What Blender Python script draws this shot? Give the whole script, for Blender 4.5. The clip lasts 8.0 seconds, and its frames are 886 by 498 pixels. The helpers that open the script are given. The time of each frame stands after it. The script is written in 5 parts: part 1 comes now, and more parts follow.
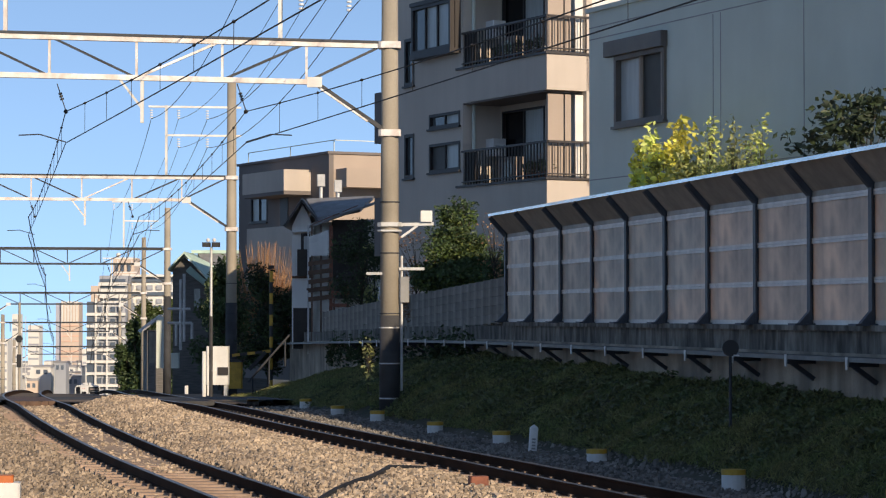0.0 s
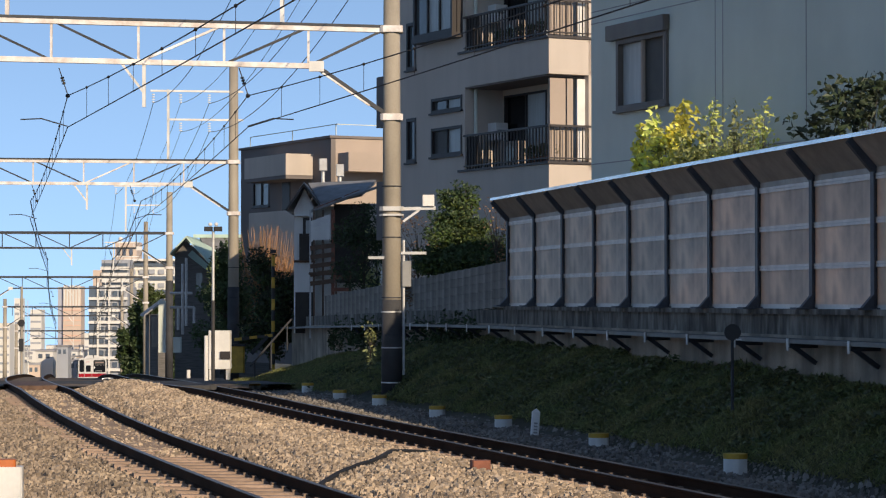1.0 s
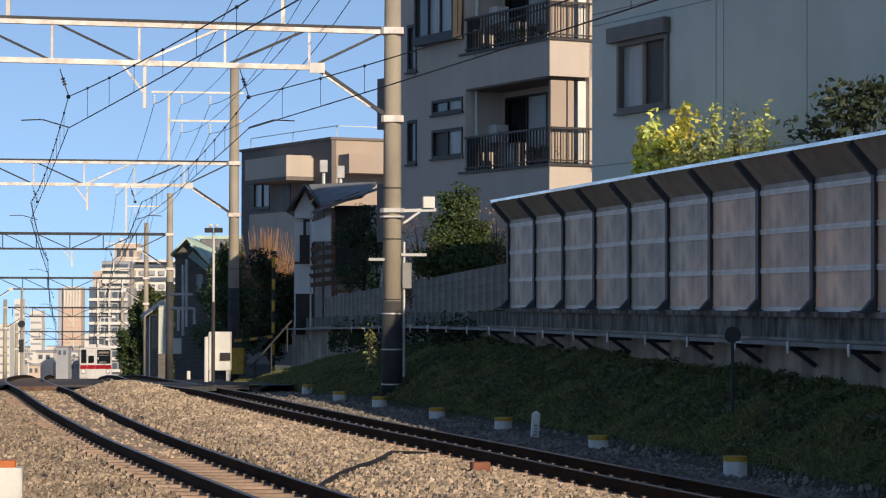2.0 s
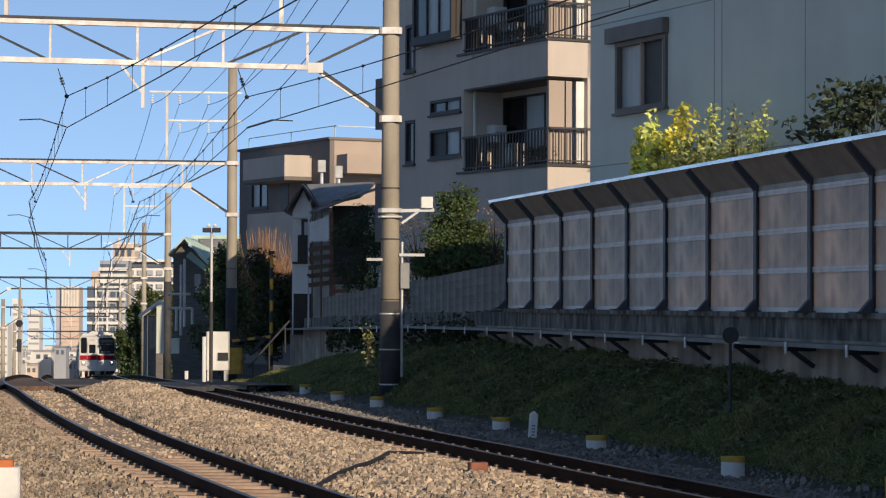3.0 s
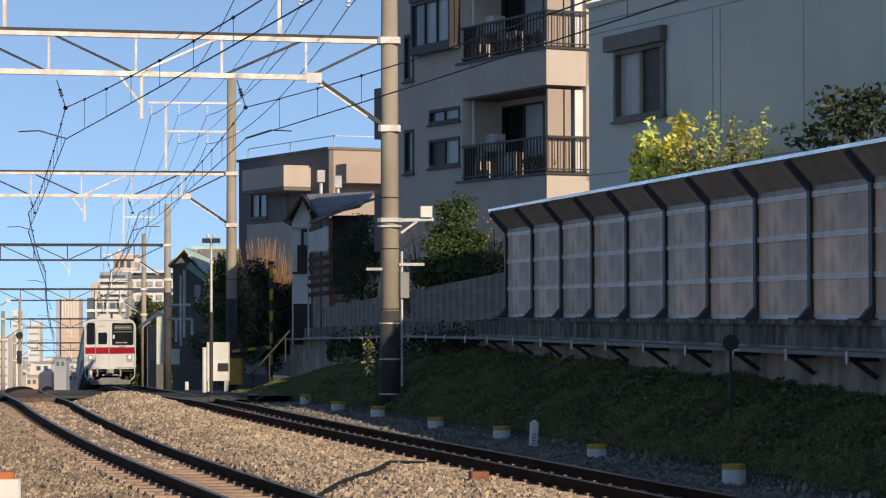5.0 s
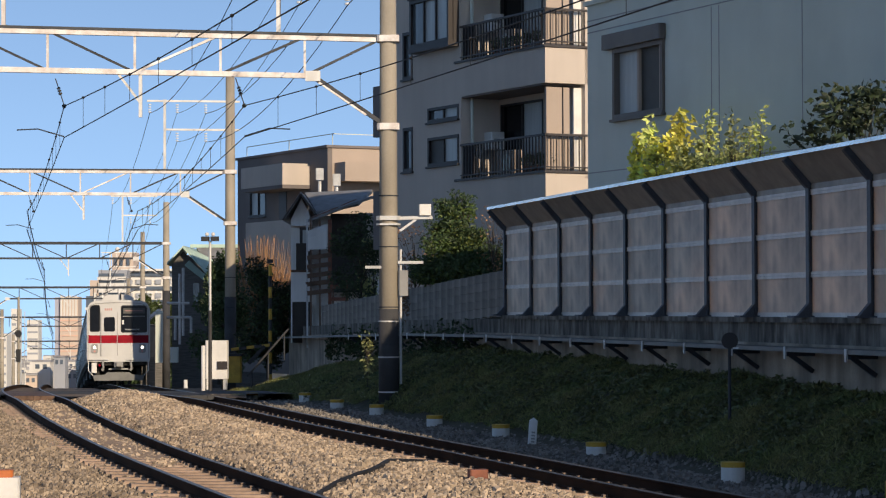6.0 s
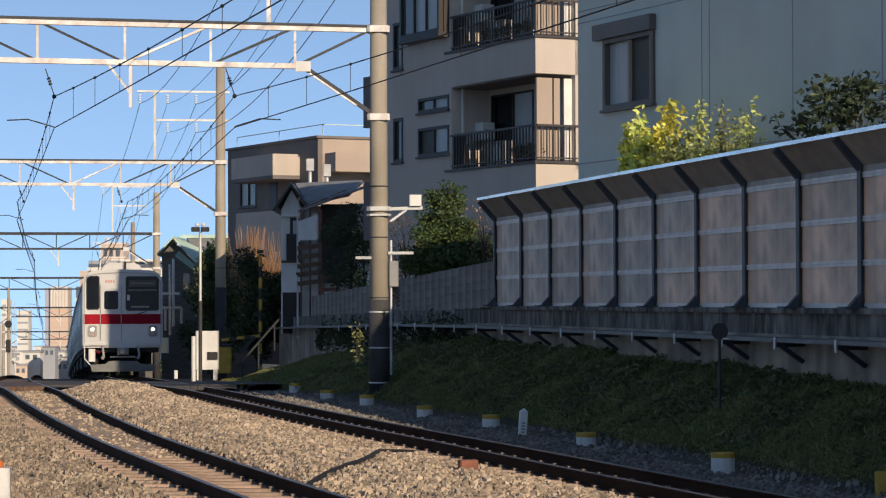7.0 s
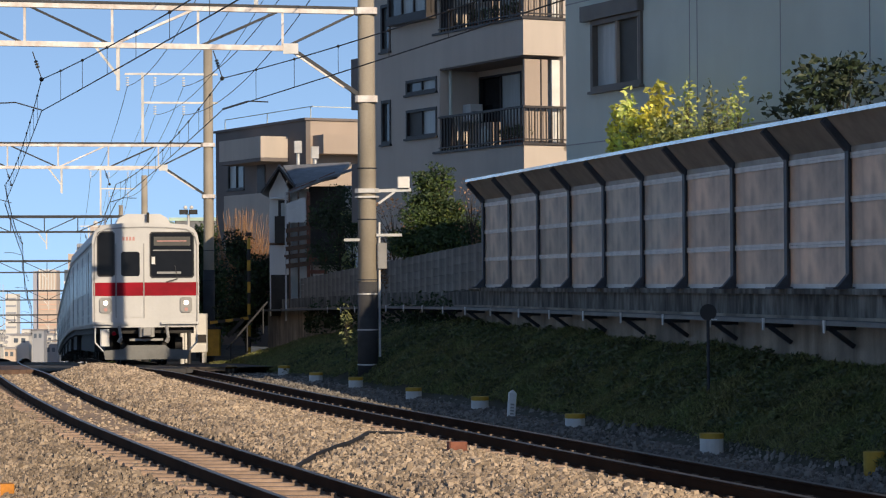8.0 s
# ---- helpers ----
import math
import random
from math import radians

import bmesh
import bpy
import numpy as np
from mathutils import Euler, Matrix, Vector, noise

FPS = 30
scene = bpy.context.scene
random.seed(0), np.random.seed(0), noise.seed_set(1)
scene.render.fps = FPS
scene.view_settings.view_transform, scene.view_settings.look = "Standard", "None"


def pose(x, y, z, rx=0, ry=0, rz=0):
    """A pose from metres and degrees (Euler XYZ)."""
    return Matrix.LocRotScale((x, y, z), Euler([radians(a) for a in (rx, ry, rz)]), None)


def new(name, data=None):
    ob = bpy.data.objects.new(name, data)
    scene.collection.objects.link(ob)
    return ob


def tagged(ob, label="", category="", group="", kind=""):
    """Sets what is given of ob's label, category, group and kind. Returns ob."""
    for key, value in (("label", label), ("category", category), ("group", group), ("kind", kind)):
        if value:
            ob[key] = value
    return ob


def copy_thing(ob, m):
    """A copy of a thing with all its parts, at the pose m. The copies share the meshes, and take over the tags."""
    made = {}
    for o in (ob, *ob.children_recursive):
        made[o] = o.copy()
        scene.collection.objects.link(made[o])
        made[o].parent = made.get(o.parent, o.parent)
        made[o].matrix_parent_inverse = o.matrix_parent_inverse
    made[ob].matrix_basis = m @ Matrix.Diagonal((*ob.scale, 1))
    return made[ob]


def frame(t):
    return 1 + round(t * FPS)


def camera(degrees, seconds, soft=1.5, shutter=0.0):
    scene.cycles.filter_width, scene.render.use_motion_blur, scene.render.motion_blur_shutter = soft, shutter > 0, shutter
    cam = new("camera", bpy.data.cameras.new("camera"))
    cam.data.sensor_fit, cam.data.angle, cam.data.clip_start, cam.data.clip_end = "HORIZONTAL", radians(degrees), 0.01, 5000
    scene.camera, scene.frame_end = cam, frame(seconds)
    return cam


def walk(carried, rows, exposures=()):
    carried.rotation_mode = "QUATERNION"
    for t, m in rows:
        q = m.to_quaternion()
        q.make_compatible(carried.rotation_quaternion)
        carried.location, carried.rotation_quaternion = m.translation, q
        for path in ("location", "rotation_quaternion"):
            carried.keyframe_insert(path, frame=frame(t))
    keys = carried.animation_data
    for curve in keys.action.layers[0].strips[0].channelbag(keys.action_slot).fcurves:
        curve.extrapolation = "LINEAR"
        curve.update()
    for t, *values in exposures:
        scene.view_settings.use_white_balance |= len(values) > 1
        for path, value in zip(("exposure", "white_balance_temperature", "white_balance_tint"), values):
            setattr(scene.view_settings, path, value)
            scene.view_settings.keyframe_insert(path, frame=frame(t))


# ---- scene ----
cam = camera(20.43, 8.0, soft=1.2)
EYE = (0.0, 0.0, 2.0)
TURNS = [
    (0.0, 0.000, 1.567, 0.000),
    (0.5, 0.163, 1.454, -0.186),
    (1.0, 0.047, 1.199, 0.008),
    (1.5, 0.056, 1.238, -0.069),
    (3.0, 0.005, 1.246, -0.210),
    (3.5, -0.114, 1.422, -0.155),
    (4.0, -0.086, 1.442, 0.085),
    (4.5, -0.001, 1.463, 0.122),
    (6.0, -0.022, 1.415, 0.171),
    (6.5, -0.121, 1.344, 0.144),
    (7.0, -0.248, 1.195, 0.159),
    (7.5, -0.367, 1.009, 0.203),
    (8.0, -0.516, 0.771, 0.353),
]
walk(cam, [(t, pose(*EYE, 90 + pitch, roll, yaw)) for t, yaw, pitch, roll in TURNS], exposures=[(0.0, 0.49, 8200, 10), (1.2, 0.39, 8200, 10), (8.0, 0.34, 8200, 10)])

# ---- light ----
SUN_AZ, SUN_EL = 28.0, 20.0   # degrees to the right of straight behind the eye; height
to_sun = Vector((math.sin(radians(SUN_AZ)) * math.cos(radians(SUN_EL)), -math.cos(radians(SUN_AZ)) * math.cos(radians(SUN_EL)), math.sin(radians(SUN_EL))))
world = bpy.data.worlds.new("sky")
scene.world = world
world.use_nodes = True
wn = world.node_tree
sky = wn.nodes.new("ShaderNodeTexSky")
sky.sky_type, sky.sun_disc = "NISHITA", False
sky.sun_elevation, sky.sun_rotation = radians(SUN_EL), radians(180 - SUN_AZ)
sky.altitude, sky.air_density, sky.dust_density, sky.ozone_density = 2000.0, 0.9, 0.95, 3.9
raise_view = wn.nodes.new("ShaderNodeVectorMath")
raise_view.inputs[1].default_value = (0.0, 0.0, 0.16)
wn.links.new(wn.nodes.new("ShaderNodeTexCoord").outputs["Generated"], raise_view.inputs[0])
wn.links.new(raise_view.outputs[0], sky.inputs[0])
wn.links.new(sky.outputs[0], wn.nodes["Background"].inputs[0])
wn.nodes["Background"].inputs[1].default_value = 0.15
sun = new("sun", bpy.data.lights.new("sun", "SUN"))
sun.data.energy, sun.data.angle, sun.data.color = 3.3, radians(0.5), (1.0, 0.90, 0.79)
sun.matrix_world = to_sun.to_track_quat("Z", "Y").to_matrix().to_4x4()


# ---- materials ----
def mat(name, color, rough=0.7, metal=0.0, var=0.15, scale=3.0, fine=40.0, bump=0.15, color2=None, tint=0.0, emit=0.0, stretch=None, streak=0.0):
    """A surface with stains at one scale, grain at another and fine relief."""
    m = bpy.data.materials.new(name)
    m.use_nodes = True
    nt = m.node_tree
    b = nt.nodes["Principled BSDF"]
    b.inputs["Roughness"].default_value, b.inputs["Metallic"].default_value = rough, metal
    geo = nt.nodes.new("ShaderNodeTexCoord")
    mapping = nt.nodes.new("ShaderNodeMapping")
    if stretch:
        mapping.inputs["Scale"].default_value = stretch
    nt.links.new(geo.outputs["Object"], mapping.inputs[0])
    big, small = nt.nodes.new("ShaderNodeTexNoise"), nt.nodes.new("ShaderNodeTexNoise")
    for n, s in ((big, scale), (small, fine)):
        n.inputs["Scale"].default_value, n.inputs["Detail"].default_value = s, 6.0
        nt.links.new(mapping.outputs[0], n.inputs["Vector"])
    c2 = color2 or tuple(c * (1 - 2.2 * var) for c in color)
    mix = nt.nodes.new("ShaderNodeMix")
    mix.data_type = "RGBA"
    ramp = nt.nodes.new("ShaderNodeMapRange")
    ramp.inputs[1].default_value, ramp.inputs[2].default_value = 0.35, 0.7
    nt.links.new(big.outputs[0], ramp.inputs[0])
    nt.links.new(ramp.outputs[0], mix.inputs[0])
    mix.inputs[6].default_value, mix.inputs[7].default_value = (*color, 1), (*c2, 1)
    grain = nt.nodes.new("ShaderNodeMix")
    grain.data_type, grain.blend_type = "RGBA", "MULTIPLY"
    g2 = nt.nodes.new("ShaderNodeMapRange")
    g2.inputs[3].default_value, g2.inputs[4].default_value = 1 - var, 1 + var
    nt.links.new(small.outputs[0], g2.inputs[0])
    grain.inputs[0].default_value = 1.0
    nt.links.new(mix.outputs[2], grain.inputs[6])
    nt.links.new(g2.outputs[0], grain.inputs[7])
    out = grain.outputs[2]
    if streak:
        sm = nt.nodes.new("ShaderNodeMapping")
        sm.inputs["Scale"].default_value = (2.5, 2.5, 0.3)
        nt.links.new(geo.outputs["Object"], sm.inputs[0])
        sn = nt.nodes.new("ShaderNodeTexNoise")
        sn.inputs["Scale"].default_value, sn.inputs["Detail"].default_value = 1.0, 5.0
        nt.links.new(sm.outputs[0], sn.inputs["Vector"])
        sr = nt.nodes.new("ShaderNodeMapRange")
        sr.inputs[1].default_value, sr.inputs[2].default_value, sr.inputs[3].default_value, sr.inputs[4].default_value = 0.4, 0.7, 1.0, 1.0 - streak
        nt.links.new(sn.outputs[0], sr.inputs[0])
        sx = nt.nodes.new("ShaderNodeMix")
        sx.data_type, sx.blend_type = "RGBA", "MULTIPLY"
        sx.inputs[0].default_value = 1.0
        nt.links.new(out, sx.inputs[6])
        nt.links.new(sr.outputs[0], sx.inputs[7])
        out = sx.outputs[2]
    if tint:
        for source in ("isle", "piece"):
            if source == "isle":
                rn = nt.nodes.new("ShaderNodeNewGeometry").outputs["Random Per Island"]
            else:
                rn = nt.nodes.new("ShaderNodeObjectInfo").outputs["Random"]
            tr = nt.nodes.new("ShaderNodeMapRange")
            tr.inputs[3].default_value, tr.inputs[4].default_value = 1 - tint, 1 + tint
            nt.links.new(rn, tr.inputs[0])
            tx = nt.nodes.new("ShaderNodeMix")
            tx.data_type, tx.blend_type = "RGBA", "MULTIPLY"
            tx.inputs[0].default_value = 1.0
            nt.links.new(out, tx.inputs[6])
            nt.links.new(tr.outputs[0], tx.inputs[7])
            out = tx.outputs[2]
    nt.links.new(out, b.inputs["Base Color"])
    if bump:
        bp = nt.nodes.new("ShaderNodeBump")
        bp.inputs["Strength"].default_value, bp.inputs["Distance"].default_value = bump, 0.01
        nt.links.new(small.outputs[0], bp.inputs["Height"])
        nt.links.new(bp.outputs[0], b.inputs["Normal"])
    if emit:
        b.inputs["Emission Color"].default_value = (1.0, 0.97, 0.92, 1)
        b.inputs["Emission Strength"].default_value = emit
    return m


def glass_mat(name, color, rough=0.04):
    """Window glass seen from outside: a dark room behind a glossy pane."""
    m = mat(name, color, rough=rough, var=0.25, scale=0.8, fine=3.0, bump=0.0)
    m.node_tree.nodes["Principled BSDF"].inputs["Specular IOR Level"].default_value = 0.6
    return m


def plain_glass(name, color, rough, level):
    """Dark glass with little shine."""
    m = mat(name, color, rough, var=0.2, scale=1.2, fine=5, bump=0.0)
    m.node_tree.nodes["Principled BSDF"].inputs["Specular IOR Level"].default_value = level
    return m


def leaf_mat(name, color, color2, tint=0.35, through_light=0.2):
    m = mat(name, color, rough=0.55, var=0.2, scale=1.5, fine=9.0, bump=0.0, color2=color2, tint=tint)
    t = m.node_tree
    body = t.nodes["Principled BSDF"]
    thin, mix = t.nodes.new("ShaderNodeBsdfTranslucent"), t.nodes.new("ShaderNodeMixShader")
    if body.inputs["Base Color"].is_linked:
        t.links.new(body.inputs["Base Color"].links[0].from_socket, thin.inputs[0])
    else:
        thin.inputs[0].default_value = (*color, 1.0)
    mix.inputs[0].default_value = through_light
    t.links.new(body.outputs[0], mix.inputs[1])
    t.links.new(thin.outputs[0], mix.inputs[2])
    t.links.new(mix.outputs[0], t.nodes["Material Output"].inputs[0])
    return m


def sheet_mat(name, color, color2, through_light):
    """A weathered plastic sheet that lets some light through."""
    m = mat(name, color, 0.45, var=0.22, scale=1.6, fine=5, bump=0.1, color2=color2, tint=0.12, streak=0.3)
    t = m.node_tree
    body = t.nodes["Principled BSDF"]
    thin, mix = t.nodes.new("ShaderNodeBsdfTranslucent"), t.nodes.new("ShaderNodeMixShader")
    t.links.new(body.inputs["Base Color"].links[0].from_socket, thin.inputs[0])
    mix.inputs[0].default_value = through_light
    t.links.new(body.outputs[0], mix.inputs[1])
    t.links.new(thin.outputs[0], mix.inputs[2])
    t.links.new(mix.outputs[0], t.nodes["Material Output"].inputs[0])
    return m


M = {
    # kept darker than the stones on it: shade of their gaps in the colour
    "ballast": mat("ballast", (0.19, 0.14, 0.10), 0.95, var=0.25, scale=0.5, fine=22, bump=0.9, color2=(0.12, 0.09, 0.065)),
    "dust": mat("dust", (0.40, 0.285, 0.205), 0.95, var=0.22, scale=1.5, fine=30, bump=0.7, color2=(0.28, 0.20, 0.145)),
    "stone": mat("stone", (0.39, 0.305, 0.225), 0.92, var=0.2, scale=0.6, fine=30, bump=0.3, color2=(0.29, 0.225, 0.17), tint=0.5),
    # darkened copy of the ballast stone: shade is put into this colour
    "shaded_stone": mat("shaded_stone", (0.15, 0.135, 0.12), 0.92, var=0.2, scale=0.9, fine=30, bump=0.3, color2=(0.10, 0.09, 0.08), tint=0.5),
    "rail": plain_glass("rail", (0.06, 0.032, 0.02), 0.95, 0.1),
    "rail_head": mat("rail_head", (0.20, 0.16, 0.13), 0.42, metal=0.7, var=0.2, scale=2, fine=30, bump=0.05),
    "sleeper": mat("sleeper", (0.46, 0.32, 0.235), 0.9, var=0.2, scale=3, fine=40, bump=0.3, tint=0.15),
    "clip": mat("clip", (0.22, 0.16, 0.12), 0.9),
    "ground": mat("ground", (0.10, 0.095, 0.075), 0.95, var=0.25, scale=0.15, fine=9, bump=0.5, color2=(0.06, 0.065, 0.04)),
    "soil": mat("soil", (0.075, 0.062, 0.042), 0.95, var=0.3, scale=0.8, fine=15, bump=0.6, color2=(0.03, 0.035, 0.018)),
    "asphalt": mat("asphalt", (0.06, 0.06, 0.062), 0.85, var=0.2, scale=1, fine=60, bump=0.4),
    "concrete": mat("concrete", (0.48, 0.385, 0.295), 0.85, var=0.18, scale=1.2, fine=30, bump=0.25, color2=(0.20, 0.17, 0.14), streak=0.5),
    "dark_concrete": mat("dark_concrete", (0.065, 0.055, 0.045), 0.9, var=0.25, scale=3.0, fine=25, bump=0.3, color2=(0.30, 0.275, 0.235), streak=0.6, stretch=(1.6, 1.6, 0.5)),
    "block": mat("block", (0.31, 0.275, 0.235), 0.88, var=0.2, scale=1.5, fine=40, bump=0.3, tint=0.14, streak=0.55),
    "pole": mat("pole", (0.40, 0.35, 0.28), 0.8, var=0.12, scale=0.8, fine=25, bump=0.15, color2=(0.30, 0.265, 0.215), streak=0.25),
    # near-black that puts shade into pole feet and lamp mast; also colours a handrail
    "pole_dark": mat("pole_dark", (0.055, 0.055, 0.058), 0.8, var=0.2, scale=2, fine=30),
    "steel": mat("steel", (0.80, 0.78, 0.76), 0.6, metal=0.0, var=0.15, scale=3.0, fine=25, bump=0.1, color2=(0.52, 0.44, 0.39)),
    "galv": mat("galv", (0.62, 0.62, 0.61), 0.5, metal=0.3, var=0.15, scale=2, fine=30, bump=0.05),
    "wire": mat("wire", (0.035, 0.03, 0.027), 0.6, metal=0.4, var=0.1, bump=0.0),
    "insulator": mat("insulator", (0.75, 0.75, 0.74), 0.25, var=0.05, bump=0.0),
    "white_paint": mat("white_paint", (0.78, 0.77, 0.74), 0.6, var=0.08, scale=2, fine=30, bump=0.05, streak=0.15),
    "yellow": mat("yellow", (0.58, 0.33, 0.04), 0.6, var=0.15, scale=5, fine=30, bump=0.05),
    "black": mat("black", (0.02, 0.02, 0.022), 0.6, var=0.1, bump=0.05),
    "dark_iron": mat("dark_iron", (0.045, 0.05, 0.06), 0.65, metal=0.3, var=0.2, scale=2, fine=30, bump=0.1),
    "panel": sheet_mat("panel", (0.84, 0.68, 0.54), (0.54, 0.44, 0.36), 0.34),
    "canopy": mat("canopy", (0.40, 0.34, 0.28), 0.5, var=0.2, scale=1.1, fine=9, bump=0.12, color2=(0.26, 0.225, 0.19), streak=0.2, tint=0.1),
    "panel_rib": mat("panel_rib", (0.86, 0.80, 0.74), 0.5, var=0.12, scale=2, fine=20, bump=0.05, streak=0.2),
    "post": mat("post", (0.075, 0.085, 0.105), 0.55, metal=0.2, var=0.2, scale=2, fine=25, bump=0.1),
    "cap": mat("cap", (0.86, 0.87, 0.88), 0.22, metal=0.9, var=0.15, scale=0.8, fine=15, bump=0.08),
    "taupe": mat("taupe", (0.56, 0.485, 0.42), 0.85, var=0.06, scale=0.5, fine=60, bump=0.2, streak=0.08),
    "grey_wall": mat("grey_wall", (0.64, 0.69, 0.62), 0.85, var=0.08, scale=0.4, fine=60, bump=0.2, streak=0.03),
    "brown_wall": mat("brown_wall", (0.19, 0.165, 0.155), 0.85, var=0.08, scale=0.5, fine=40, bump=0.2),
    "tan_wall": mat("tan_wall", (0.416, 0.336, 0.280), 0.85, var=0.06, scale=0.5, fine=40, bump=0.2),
    "white_wall": mat("white_wall", (0.82, 0.80, 0.76), 0.85, var=0.08, scale=0.8, fine=40, bump=0.2, streak=0.15),
    "frame": mat("frame", (0.035, 0.03, 0.03), 0.5, metal=0.3, var=0.1, bump=0.0),
    "frame_brown": mat("frame_brown", (0.13, 0.11, 0.095), 0.5, metal=0.2, var=0.1, bump=0.0),
    "rail_brown": mat("rail_brown", (0.045, 0.038, 0.038), 0.5, metal=0.2, var=0.1, bump=0.0),
    "glass": glass_mat("glass", (0.09, 0.11, 0.115)),
    "curtain": mat("curtain", (0.42, 0.45, 0.44), 0.35, var=0.1, scale=3, fine=10, bump=0.0, stretch=(4, 4, 0.3)),
    "dark_glass": plain_glass("dark_glass", (0.010, 0.011, 0.013), 0.15, 0.16),
    "side_glass": plain_glass("side_glass", (0.10, 0.10, 0.10), 0.3, 0.3),
    "screen": mat("screen", (0.07, 0.07, 0.065), 0.6, var=0.1, bump=0.0),
    "tile_roof": mat("tile_roof", (0.26, 0.26, 0.265), 0.6, var=0.15, scale=3, fine=20, bump=0.3),
    "green_roof": mat("green_roof", (0.46, 0.62, 0.54), 0.6, var=0.12, scale=1, fine=20, bump=0.1),
    "wood": mat("wood", (0.15, 0.085, 0.055), 0.75, var=0.2, scale=3, fine=30, bump=0.2),
    "rust": mat("rust", (0.30, 0.11, 0.07), 0.85, var=0.25, scale=4, fine=30, bump=0.2),
    "dark_board": mat("dark_board", (0.15, 0.14, 0.13), 0.8, var=0.2, scale=2, fine=30, bump=0.2, stretch=(1, 1, 8)),
    "house_wood": mat("house_wood", (0.05, 0.042, 0.036), 0.8, var=0.2, scale=2, fine=30, bump=0.2),
    "bark": mat("bark", (0.09, 0.07, 0.05), 0.9, var=0.3, scale=6, fine=40, bump=0.5),
    "leaf_dark": leaf_mat("leaf_dark", (0.055, 0.09, 0.032), (0.035, 0.06, 0.022)),
    "leaf_deep": leaf_mat("leaf_deep", (0.035, 0.055, 0.022), (0.022, 0.036, 0.015), 0.35, 0.1),
    "leaf_mid": leaf_mat("leaf_mid", (0.07, 0.12, 0.03), (0.10, 0.11, 0.03)),
    "leaf_yellow": leaf_mat("leaf_yellow", (0.78, 0.66, 0.13), (0.58, 0.62, 0.16), 0.35, 0.3),
    "leaf_lime": leaf_mat("leaf_lime", (0.60, 0.64, 0.22), (0.40, 0.48, 0.14), 0.35, 0.3),
    "leaf_olive": leaf_mat("leaf_olive", (0.42, 0.43, 0.18), (0.28, 0.32, 0.12), 0.4, 0.3),
    "leaf_dry": leaf_mat("leaf_dry", (0.34, 0.17, 0.085), (0.38, 0.23, 0.12)),
    "grass": leaf_mat("grass", (0.13, 0.155, 0.052), (0.18, 0.16, 0.065), 0.55),
    "weed": leaf_mat("weed", (0.15, 0.20, 0.075), (0.20, 0.19, 0.075), 0.5),
    "train_white": mat("train_white", (0.56, 0.56, 0.55), 0.35, var=0.05, scale=1, fine=20, bump=0.02, streak=0.06),
    "stainless": mat("stainless", (0.52, 0.49, 0.45), 0.5, metal=0.2, var=0.1, scale=0.8, fine=12, bump=0.03, streak=0.15),
    "red": plain_glass("red", (0.36, 0.003, 0.018), 0.5, 0.12),
    "red_print": mat("red_print", (0.50, 0.24, 0.22), 0.5, var=0.05, bump=0.0),
    "under": mat("under", (0.03, 0.028, 0.027), 0.8, var=0.2, scale=3, fine=20),
    "train_grey": mat("train_grey", (0.30, 0.30, 0.295), 0.5, var=0.1, scale=2, fine=20),
    "guard_grey": mat("guard_grey", (0.17, 0.175, 0.17), 0.6, var=0.15, scale=2, fine=20),
    "lamp_glow": mat("lamp_glow", (0.9, 0.9, 0.88), 0.3, var=0.0, bump=0.0, emit=4.0),
    "amber": mat("amber", (0.68, 0.26, 0.04), 0.7, var=0.2, scale=5, fine=30),
    "orange": mat("orange", (0.60, 0.17, 0.05), 0.6, var=0.15, scale=5, fine=30),
    # distant tones kept pale, with the haze put into the colours
    "far_white": mat("far_white", (0.72, 0.70, 0.66), 0.8, var=0.06, scale=0.05, fine=0.4, bump=0.0),
    "far_grey": mat("far_grey", (0.36, 0.38, 0.42), 0.8, var=0.08, scale=0.05, fine=0.4, bump=0.0),
    "far_tan": mat("far_tan", (0.62, 0.50, 0.42), 0.8, var=0.06, scale=0.03, fine=0.3, bump=0.0),
    "far_shade": mat("far_shade", (0.42, 0.43, 0.50), 0.9, var=0.05, scale=0.05, fine=0.4, bump=0.0),
    "far_pink": mat("far_pink", (0.70, 0.46, 0.36), 0.9, var=0.05, scale=0.05, fine=0.4, bump=0.0),
    "far_roof": mat("far_roof", (0.32, 0.32, 0.34), 0.8, var=0.15, scale=0.05, fine=0.5, bump=0.0, tint=0.3),
    "far_glass": mat("far_glass", (0.10, 0.13, 0.17), 0.3, var=0.1, scale=0.1, fine=1, bump=0.0),
}


